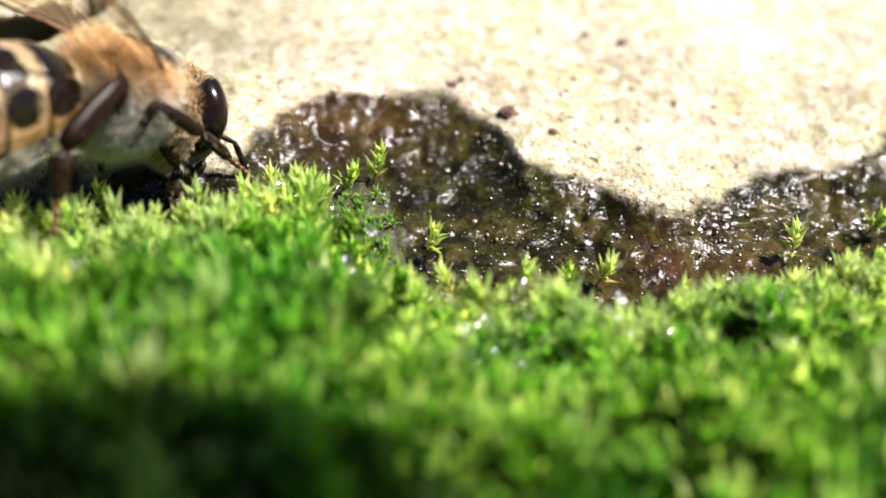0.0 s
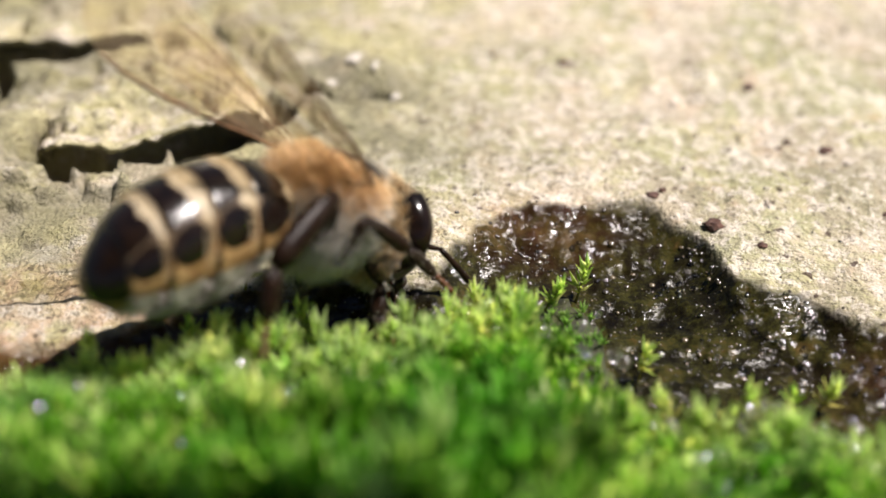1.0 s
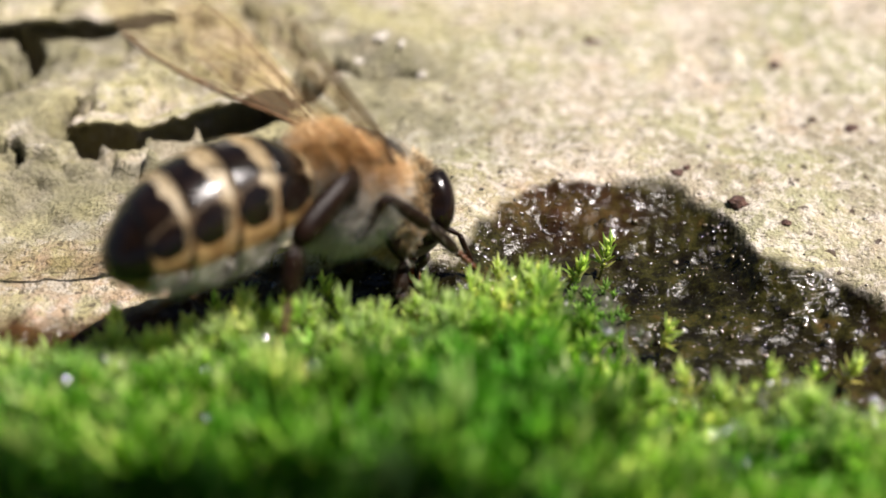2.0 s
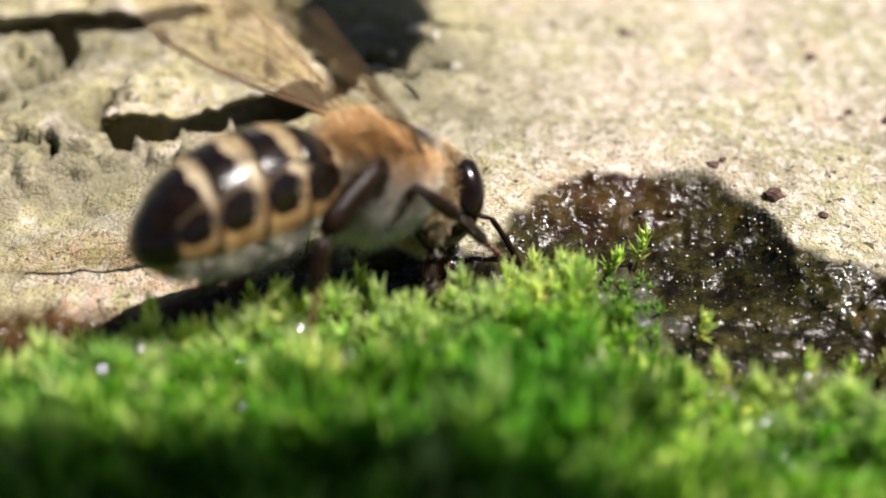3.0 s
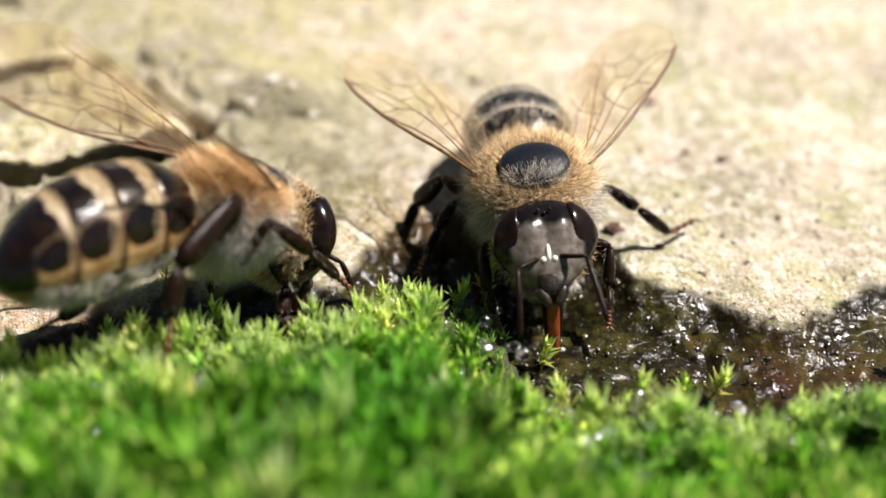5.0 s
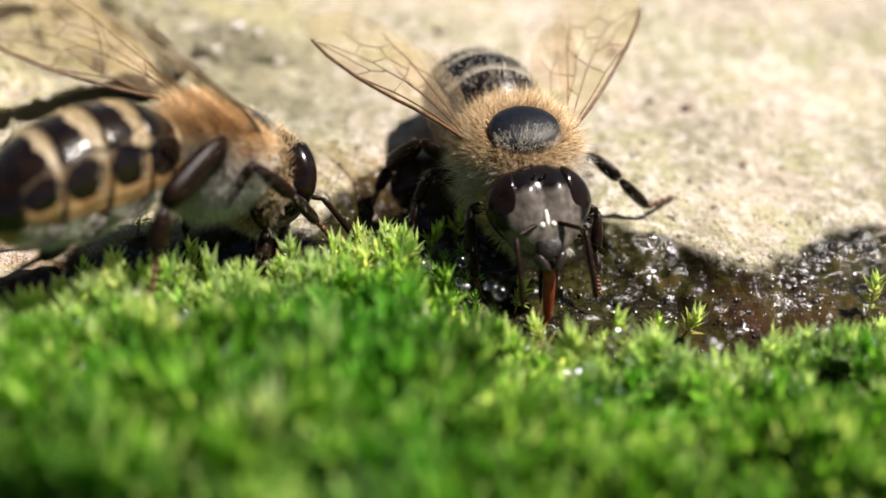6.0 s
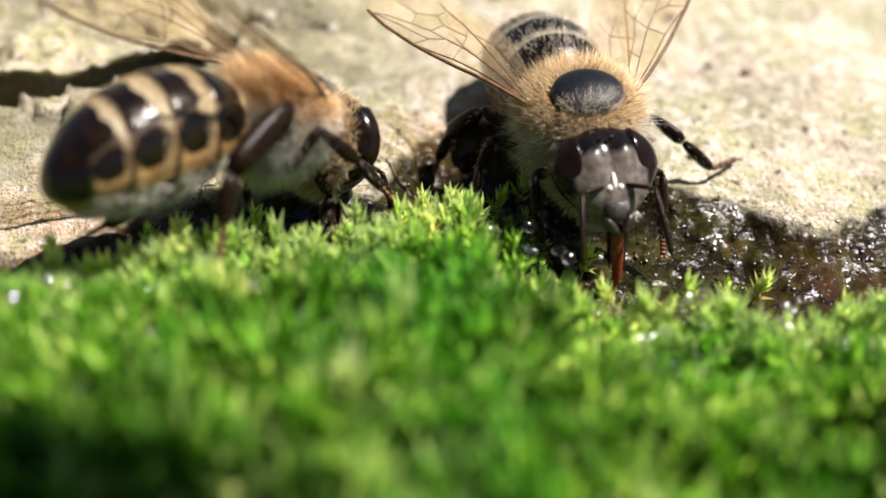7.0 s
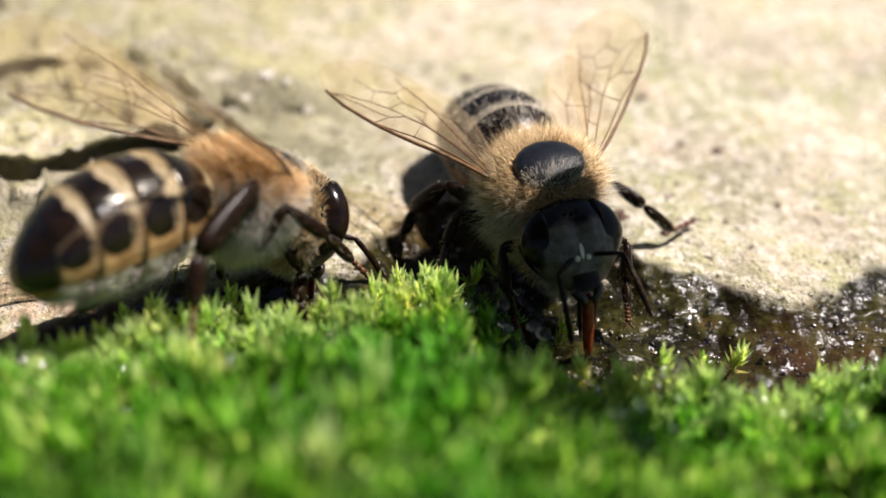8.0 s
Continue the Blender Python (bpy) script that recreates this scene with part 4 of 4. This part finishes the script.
    p, w = skin_points(rng, 15000, (-0.15, 0, -0.1), (0.85, 1.72, 1.62))
    back = (p[:, 0] < -0.1) & ((abs(p[:, 1]) < 1.0) | (p[:, 0] < -0.55))
    crown = p[:, 2] > 0.3 * rng.normal(0, 1, len(p))
    for name, mask, coat, text in (("head_hair", back & crown, TAWNY, "tawny ruff behind the head"), ("cheek_hair", back & ~crown, CREAM, "pale fur under the head")):
        hairs(name, p[mask], w[mask] + [0.1, 0, 0.2], rng.uniform(0.2, 0.42, mask.sum()), 0.008, coat, head, text, seed, 0.2)
    e, ew = skin_points(rng, 9000, (-0.30, 0, 0.0), (0.95, 1.95, 1.70))
    fringe = (e[:, 0] < -0.68) & (e[:, 0] > -1.15)
    hairs("eye_fringe", e[fringe], ew[fringe] + [0.15, 0, 0], rng.uniform(0.25, 0.45, fringe.sum()), 0.008, TAWNY, head, "golden fringe round the eyes", seed + 3, 0.2)
    face = (p[:, 0] > 0.3) & (abs(p[:, 1]) < 0.95) & (p[:, 2] < 0.5)
    hairs("face_hair", p[face], w[face] + [0, 0, -0.6], rng.uniform(0.08, 0.18, face.sum()), 0.007, CREAM, head, "short pale down on the face", seed + 1, 0.3)
    return head, feelers


FORE_OUTLINE = [(0, 0.10), (1.2, 0.22), (3.0, 0.36), (5.0, 0.40), (6.6, 0.30), (7.8, 0.02), (8.5, -0.5), (8.75, -1.15), (8.5, -1.85), (7.8, -2.45), (6.8, -2.75), (5.6, -2.75), (4.2, -2.25), (2.8, -1.55), (1.4, -0.85), (0, -0.2)]
HIND_OUTLINE = [(0, 0.05), (1.5, 0.2), (3.2, 0.22), (4.8, 0.0), (5.8, -0.5), (6.05, -1.0), (5.5, -1.5), (4.2, -1.7), (2.6, -1.4), (1.2, -0.8), (0, -0.2)]
FORE_VEINS = [
    ([(0, 0.1), (1.2, 0.22), (3.0, 0.36), (5.0, 0.40), (6.6, 0.30), (7.6, 0.08)], 0.115),
    ([(0, 0.02), (1.5, 0.05), (3.4, 0.10), (4.9, 0.32)], 0.05),
    ([(0, -0.05), (1.6, -0.35), (3.4, -0.62), (4.4, -0.66)], 0.042),
    ([(0, -0.12), (1.4, -0.65), (2.8, -1.15), (4.3, -1.75), (5.5, -2.05)], 0.04),
    ([(1.9, -0.40), (2.1, -0.90)], 0.03),
    ([(3.4, 0.10), (3.6, -0.62)], 0.03),
    ([(4.4, -0.66), (4.9, -0.30), (5.1, 0.35)], 0.034),
    ([(4.4, -0.66), (5.2, -0.72), (6.0, -0.62), (6.9, -0.30), (7.4, 0.08)], 0.03),
    ([(4.9, -0.30), (6.2, -0.22), (7.3, 0.02)], 0.03),
    ([(3.6, -0.62), (3.9, -1.25), (4.3, -1.75)], 0.03),
    ([(5.2, -0.72), (5.0, -1.25), (5.6, -1.55), (6.3, -1.2), (6.0, -0.62)], 0.028),
    ([(3.9, -1.25), (5.0, -1.25)], 0.028),
    ([(5.6, -1.55), (5.5, -2.05), (6.2, -2.3)], 0.028),
    ([(6.3, -1.2), (7.4, -1.3)], 0.024),
]
HIND_VEINS = [
    ([(0, 0.05), (1.5, 0.2), (3.2, 0.22), (4.4, 0.05)], 0.04),
    ([(0, -0.1), (1.6, -0.45), (3.0, -0.7), (4.4, -0.6)], 0.03),
    ([(3.0, 0.2), (3.1, -0.7), (3.9, -1.3)], 0.025),
    ([(0, -0.15), (1.6, -0.85), (2.6, -1.2)], 0.025),
]


def build_wing(name, bee, outline, veins, root, way, chord, label, scale=1.0):
    """A clear wing with its veins; way runs to the tip, chord from the leading to the trailing edge."""
    x = Vector(way).normalized()
    y = -(Vector(chord) - x * Vector(chord).dot(x)).normalized()
    nz = x.cross(y)

    def at(p, lift=0.0):
        sag = 0.10 * math.sin(p[0] * 0.7) + 0.05 * math.sin(p[1] * 2.2 + p[0])
        return (x * p[0] + y * p[1] + nz * (sag + lift)) * scale

    mid = [(p[0] * 0.96 + 0.1, -0.1 - 0.10 * p[0]) for p in outline]
    V, F = [], []
    steps = 5
    for p, c in zip(outline, mid):
        for k in range(steps):
            t = k / (steps - 1)
            V.append(at((p[0] * (1 - t) + c[0] * t, p[1] * (1 - t) + c[1] * t)))
    n = len(outline)
    for i in range(n - 1):
        for k in range(steps - 1):
            F.append([i * steps + k, (i + 1) * steps + k, (i + 1) * steps + k + 1, i * steps + k + 1])
    wing = mesh_of(name, np.array([v[:] for v in V]), F, WING, bee, label)
    wing.location = mm(root)
    for line, r in veins:
        bm = bmesh.new()
        pts = []
        for a, b in zip(line, line[1:]):
            for k in range(4):
                pts.append(at((a[0] + (b[0] - a[0]) * k / 4, a[1] + (b[1] - a[1]) * k / 4), 0.008))
        pts.append(at(line[-1], 0.008))
        tube(bm, pts, [r * scale * 0.58] * (len(pts) - 1) + [r * 0.5], 6)
        part("vein", bm, VEIN, wing)
    return wing


def build_leg(bee, joints, thick, seed):
    """A leg from hip to foot: joints are hip, knee, ankle, heel and foot."""
    hip, knee, ankle, *heel, foot = (Vector(j) for j in joints)
    knee, ankle, foot = knee - hip, ankle - hip, foot - hip
    heel = heel[0] - hip if heel else ankle.lerp(foot, 0.60)
    bm = bmesh.new()
    P, R = swell((0, 0, 0), knee, 0.20 * thick, 0.29 * thick, 0.17 * thick, 8)
    tube(bm, P, R, 12, 0.8)
    leg = part("leg", bm, LEG, bee, "shining dark leg")
    leg.location = mm(hip)
    bm = bmesh.new()
    P, R = swell(knee, ankle, 0.13 * thick, 0.28 * thick, 0.25 * thick, 8)
    tube(bm, P, R, 12, 0.75)
    part("tibia", bm, LEG, leg, "dark flattened shin")
    bm = bmesh.new()
    P, R = swell(ankle.lerp(heel, 0.04), heel, 0.17 * thick, 0.25 * thick, 0.19 * thick, 7)
    tube(bm, P, R, 12, 0.7)
    part("basitarsus", bm, LEG, leg, "dark flat first foot joint")
    bm = bmesh.new()
    for k in range(4):  # four short foot joints and a pair of claws
        p, q = heel.lerp(foot, k / 4), heel.lerp(foot, (k + 1) / 4)
        P, R = swell(p, q, 0.07, 0.12, 0.11, 4)
        tube(bm, P, R, 7)
    for s in (1, -1):
        side = (foot - heel).cross(Vector((0, 0, 1))).normalized() * 0.14 * s
        tube(bm, [foot, foot + (foot - heel).normalized() * 0.15 + side, foot + (foot - heel).normalized() * 0.2 + side * 1.4 + Vector((0, 0, -0.1))], [0.05, 0.04, 0.012], 5)
    part("tarsus", bm, TARSUS, leg, "red-brown jointed foot")
    rng = np.random.default_rng(seed)
    R, W = [], []
    for p, q, n, r in ((Vector((0, 0, 0)), knee, 16, 0.22), (knee, ankle, 50, 0.22), (ankle, heel, 50, 0.18)):
        for _ in range(n):
            w = Vector(rng.normal(0, 1, 3))
            w -= (q - p).normalized() * w.dot((q - p).normalized())
            w.normalize()
            R.append(p.lerp(q, rng.random()) + w * r * thick * 0.8)
            W.append(w * 0.7 + (q - p).normalized() * 0.9)
    hairs("leg_hair", R, W, rng.uniform(0.15, 0.32, len(R)), 0.005, SILVER, leg, "fine leg bristles", seed, 0.15)
    return leg


def build_bee(label, seed, legs, wings, tongue, antennae, fur, thorax_size, tilt, size, drop, *coat):
    plate_at = (DISC_AT[0], 0.0, thorax_size[2] + DISC_AT[2])
    bee = tagged(new("honeybee"), label, "bee", "honeybees at the wet moss")
    bm = bmesh.new()
    ball(bm, (0, 0, 0), thorax_size, None, 16, 28)
    for v in bm.verts:  # a deep breast
        v.co.z *= 1 if v.co.z > 0 else 1.58
    tube(bm, [(-1.7, 0, -0.2), (-2.1, 0, -0.25)], [0.7, 0.5], 12)
    tube(bm, [(1.7, 0, -0.5), (2.4, 0, -0.6)], [0.8, 0.6], 12)
    thorax = part("thorax", bm, SKIN, bee, "black thorax under dense tawny fur")
    bm = bmesh.new()
    ball(bm, plate_at, PLATE, (0, 20, 0), 12, 28)
    part("thorax_plate", bm, DISC, thorax, "bare blue-black shining back plate")
    bm = bmesh.new()
    ball(bm, (-1.15, 0, thorax_size[2] - 0.33), (0.32, 0.85, 0.26), (0, -30, 0), 8, 16)
    part("scutellum", bm, CHITIN, thorax)
    rng = np.random.default_rng(seed)
    p, w = skin_points(rng, 38000, (0, 0, 0), thorax_size)
    p[:, 2] *= np.where(p[:, 2] > 0, 1, 1.58)
    d = np.sqrt(((p[:, 0] - DISC_AT[0] + 0.05) / PLATE[0]) ** 2 + (p[:, 1] / PLATE[1]) ** 2)
    keep = (d > 1) | (p[:, 2] < 0.6)
    p, w, d = p[keep], w[keep], d[keep]
    top = p[:, 2] > 0.05 + 0.35 * rng.normal(0, 1, len(p))
    length = (0.35 + 0.62 * rng.random(len(p)) ** 1.5) * np.clip(0.55 + 0.6 * (d - 1), 0.55, 1)
    back = np.array([-0.15, 0, 0.1])
    hairs("back_fur", p[top], w[top] + back, length[top], 0.0085, fur, thorax, "dense tawny fur on the back", seed + 1, 0.2)
    low = ~top & (rng.random(len(p)) < 0.85)
    length = length * 1.25
    hairs("breast_fur", p[low], w[low] + back, length[low], 0.0085, CREAM, thorax, "cream-grey fur on breast and flanks", seed + 2, 0.32, 0.3)
    q = skin_points(rng, 4200, plate_at, PLATE)
    front = (q[0][:, 0] > DISC_AT[0] + 0.25 + 0.7 * rng.random(4200)) & (q[0][:, 2] > plate_at[2] - 0.2)
    hairs("plate_down", q[0][front] - [0, 0, 0.16], q[1][front] + [-0.2, 0, 0.5], rng.uniform(0.14, 0.34, front.sum()), 0.005, SILVER, thorax, "thin grey down on the plate's front", seed + 5, 0.25)
    abdomen = build_abdomen(bee, coat[0], seed + 10, *coat[1:])
    head, feelers = build_head(bee, seed + 20, tongue, antennae, tilt, size, drop)
    limbs = [build_leg(bee, joints, thick, seed + 40 + i) for i, (joints, thick) in enumerate(legs)]
    blades = []
    for s, (way, chord) in zip((-1, 1), wings):
        blades.append(build_wing("forewing", bee, FORE_OUTLINE, FORE_VEINS, (0.1, s * (thorax_size[1] + 0.02), 0.95), way, chord, "clear brownish forewing with dark veins"))
        x, c = Vector(way).normalized(), Vector(chord)
        back = (x + 0.20 * c.normalized() + Vector((0, 0, -0.04))).normalized()
        blades.append(build_wing("hindwing", bee, HIND_OUTLINE, HIND_VEINS, (-0.55, s * 1.6, 0.85), back, chord, "small clear hindwing with fine veins"))
    return bee, abdomen, feelers, blades, limbs


DRINKER_LEGS = [
    ([(-1.0, -1.2, -1.2), (-1.63, -2.05, 0.65), (-3.73, -2.5, -1.56), (-3.74, -2.9, -4.31)], 1.6),
    ([(-0.5, -1.65, -1.75), (-0.4, -2.4, 0.0), (1.7, -2.5, -0.92), (4.4, -2.35, -2.44)], 0.95),
    ([(1.3, -0.8, -1.4), (2.0, -1.4, -2.5), (1.75, -1.8, -3.5), (2.35, -2.2, -4.3)], 1.0),
    ([(-1.0, 1.2, -1.2), (-2.34, 1.7, -1.54), (-4.02, 1.3, -4.1), (-5.7, 1.3, -5.1)], 1.15),
    ([(0.2, 1.2, -1.5), (0.92, 2.0, -1.34), (1.41, 2.06, -3.34), (2.05, 2.47, -4.17)], 0.9),
    ([(1.3, 0.8, -1.4), (2.72, 0.52, -2.02), (3.34, 0.46, -3.39), (4.02, 0.47, -4.15)], 0.9),
]
COMER_LEGS = [
    ([(-1.0, -1.1, -1.2), (-1.71, -3.2, 0.14), (-2.86, -4.2, -1.24), (-3.1, -4.9, -2.9)], 1.3),
    ([(0.1, -1.2, -1.4), (-0.83, -3.0, -0.62), (-0.53, -3.65, -1.66), (0.64, -4.3, -2.85)], 1.05),
    ([(1.3, -0.9, -1.4), (1.6, -2.2, -1.1), (2.33, -2.35, -2.51), (3.31, -2.3, -3.59)], 1.0),
    ([(-1.0, 1.1, -1.2), (-1.9, 2.1, 0.0), (-3.4, 2.3, -1.9), (-4.4, 2.5, -3.0)], 1.1),
    ([(0.1, 1.2, -1.4), (-1.05, 3.1, -0.80), (-0.38, 4.04, -1.63), (-0.18, 5.11, -2.83), (-1.0, 6.4, -3.0)], 0.95),
    ([(1.3, 0.9, -1.4), (2.35, 2.25, -1.50), (2.9, 1.96, -2.8), (3.85, 1.63, -3.86)], 0.95),
]

drinker, drinker_abdomen, drinker_feelers, drinker_wings, drinker_legs = build_bee(
    "tawny honeybee with banded dark abdomen, drinking on the moss", 100, DRINKER_LEGS,
    [((-0.90, -0.13, 0.418), (-0.07, 0.99, 0.0)), ((-0.93, 0.32, 0.115), (0.0, 0.29, 0.96))],
    (1.3, 0, -3.2), ((0.7, 0.75, -0.1), (2.2, 1.3, -2.0)), GINGER, (1.80, 1.78, 1.45), 0, 1.12, 0.35, BAND, 1000, 0.20, 0.83, 0.40, False)
comer, comer_abdomen, comer_feelers, comer_wings, comer_legs = build_bee(
    "tawny honeybee with bare dark back plate, tongue in the wet hollow", 200, COMER_LEGS,
    [((-0.76, -0.58, 0.27), (-0.58, 0.80, 0.12)), ((-0.76, 0.58, 0.27), (-0.58, -0.80, 0.12))],
    (1.15, 0, -3.9), ((0.55, 0.95, -0.25), (1.0, 1.15, -2.6)), TAWNY, (2.1, 1.95, 1.75), -24, 1.0, 0.25, SILVER, 1300, 0.34, 0.92, 0.14, True)
passer = copy_thing(comer, pose(0.09, 0.07, 0.09))
tagged(passer, "honeybee flying over, seen only by its shadow", "bee")


# ---- the phone that films, known by its shadow on the moss ----
def build_phone():
    bm = bmesh.new()
    outline = []
    for cx, cy, start in ((47, 61, 0), (-83, 61, 90), (-83, 5, 180), (47, 5, 270)):  # rounded corners
        outline += [(cx + 10 * math.cos(radians(start + k * 15)), cy + 10 * math.sin(radians(start + k * 15))) for k in range(7)]
    mid = Vector((-18, 33))
    loft(bm, [[Vector((*(mid + (Vector(p) - mid) * g), z)) for p in outline] for z, g in ((7, 0.985), (8, 1.0), (14, 1.0), (15, 0.985))])
    dark = plain("phone_case", (0.02, 0.02, 0.022), 0.4, 3, (0.03, 0.03, 0.03))
    ob = part("smartphone", bm, dark, None, "dark smartphone held level over the moss")
    tagged(ob, "", "phone")
    bm = bmesh.new()
    tube(bm, [(0, 0, 7.2), (0, 0, 6.2)], [5.0, 4.6], 24)
    part("lens_ring", bm, CHITIN, ob)
    return ob


phone = build_phone()


def motions():
    """Everything that moves, keyed from start to end."""
    def at(x, y, z, yaw, pitch, roll):
        return pose(x * MM, y * MM, z * MM, roll, pitch, yaw)

    # the drinker stays, and only rocks a little
    rows = [(0.0, -2.04, -1.87, 4.63, 36.4, 25.3, -10.6), (1.0, -2.05, -1.87, 4.63, 36.6, 25.5, -10.8), (2.5, -2.2, -2.0, 4.70, 36.2, 24.5, -10.6), (3.5, -2.38, -1.95, 4.72, 36.0, 25.1, -10.4), (4.5, -2.3, -1.97, 4.74, 35.9, 25.3, -10.2),
            (5.8, -2.09, -2.15, 4.69, 36.2, 25.9, -9.2), (6.5, -2.05, -2.2, 4.67, 36.3, 26.1, -8.7), (7.3, -2.2, -2.15, 4.67, 36.4, 24.8, -8.9), (8.0, -2.36, -2.1, 4.66, 36.5, 23.1, -9.2)]
    walk(drinker, [(t, at(*r)) for t, *r in rows])
    walk(drinker_abdomen, [(k * 0.4, pose(*mm(ABDOMEN_AT), -7.5, -13.6 + 1.0 * math.sin(k * 2.1), -4.3)) for k in range(21)])

    # the comer flies in, lands, turns and settles
    rows = [(0.0, 60, 50, 60, 200, 0, 0), (1.6, 50, 35, 45, 200, 0, 0), (2.3, 48, 36, 32, 208, -5, 0), (2.4, 33, 25, 25, 212, -5, 6), (2.5, 15.6, 12.0, 21, 216, -5, 14), (2.6, 12.2, 13.8, 20, 204, -5, 10), (2.7, 10, 21, 19, 170, -5, 0), (2.8, 3, 26, 16, 190, -5, 0),
            (2.9, -1, 21, 12, 240, -8, 0), (3.0, 1.0, 15.6, 9.0, 272, -8, 2), (3.1, 1.0, 12.6, 7.2, 282, -5, 5), (3.2, 2.2, 8.2, 4.1, 287, -2, 9), (3.3, 2.84, 6.19, 3.14, 288.4, 0.2, 8.0), (3.5, 1.99, 6.0, 3.14, 278.1, -2.7, 2.6),
            (3.7, 3.0, 6.1, 3.16, 284, -5, 3), (3.9, 4.4, 6.0, 3.2, 293, -8, 4), (4.1, 6.1, 5.5, 3.24, 304.7, -10.2, 5.1), (4.3, 9.08, 5.18, 3.17, 316.8, -12.6, 3.3), (4.5, 7.82, 3.2, 3.18, 294.1, -5.4, 3.4),
            (4.7, 8.22, 1.93, 3.12, 269.5, -11.4, 6.2), (5.2, 8.5, 0.4, 3.12, 273, -9, 4), (5.8, 8.68, -0.47, 3.12, 277.4, -8.4, 2.4), (6.5, 8.73, -0.48, 3.09, 276.4, -9.6, 2.6), (7.0, 8.63, -0.48, 3.12, 277.5, -9.6, 3.5), (8.0, 8.32, -0.02, 3.1, 280.2, -7.9, 4.8)]
    walk(comer, [(t, at(*r)) for t, *r in rows])
    walk(comer_abdomen, [(k * 0.4, pose(*mm(ABDOMEN_AT), 0, (-5 if k < 12 else 5) + 1.5 * math.sin(k * 2.4), 0.8 * math.sin(k * 1.3) + (12 if 9 < k < 12 else 0))) for k in range(21)])

    # the drinker lowers its wings a little
    lift = [(0.0, 11), (1.2, 11), (2.5, 11), (3.5, 6), (4.5, 2), (6.0, 0), (8.0, 0)]
    for w in drinker_wings:
        root = w.location.copy()
        walk(w, [(t, pose(*root, 0, a, 0)) for t, a in lift])

    # the comer steps as it settles, then stands
    for k, leg in enumerate(comer_legs):
        root = leg.location.copy()
        side = 1 if k >= 3 else -1
        swing = [(0.0, 45), (3.0, 45), (3.2, 5)] + [(3.3 + 0.2 * i, 11 * math.sin(math.pi * i + 2.1 * k)) for i in range(9)] + [(5.4, 0), (8.0, 0)]
        spread = [0.0, 35.0 if k == 5 else 0.0]  # a forefoot stays set out to the side till the bee turns
        walk(leg, [(t, pose(*root, 0.4 * a * side, 0, a * side + float(np.interp(t, (4.7, 5.6), spread[::-1])))) for t, a in swing])

    # feelers sway
    for k, (f, s) in enumerate(zip(drinker_feelers + comer_feelers, (1, -1, 1, -1))):
        place = mm((0.88, s * 0.28, -0.35))
        walk(f, [(i * 0.5, pose(*place, 6 * math.sin(i * 1.9 + k), 9 * math.sin(i * 1.3 + 2 * k), 7 * math.sin(i * 2.3 + k))) for i in range(17)])

    # another bee crosses overhead at the end; only its shadow falls into view
    def over(x, y, high):
        return (x + high * TO_SUN.x / TO_SUN.z, y + high * TO_SUN.y / TO_SUN.z, high)
    rows = [(0.0, (110, 70, 90), 200), (7.3, (100, 60, 70), 200), (7.6, over(40, 16, 26), 205), (7.8, over(18, 5.5, 22), 200), (7.9, over(2.5, 8.5, 22), 215), (8.0, over(6.6, -10.2, 22), 275)]
    walk(passer, [(t, at(*p, yaw, -5, 0)) for t, p, yaw in rows])

    slide = {0.0: 5.0, 1.2: 1.5, 2.5: 0.0, 8.0: 0.0}
    rise = {0.0: 2.4, 0.5: 4.0, 1.2: 1.5, 2.5: -2.2, 3.5: 1.3, 4.5: 6.0, 6.0: 13.5, 6.5: 11.6, 7.0: 10.2, 7.5: 11.0, 8.0: 10.3}
    walk(phone, [(t, look(mm(e), mm(a), r) @ pose(float(np.interp(t, list(slide), list(slide.values()))) * MM, float(np.interp(t, list(rise), list(rise.values()))) * MM, 0)) for t, e, a, r in PATH])


motions()
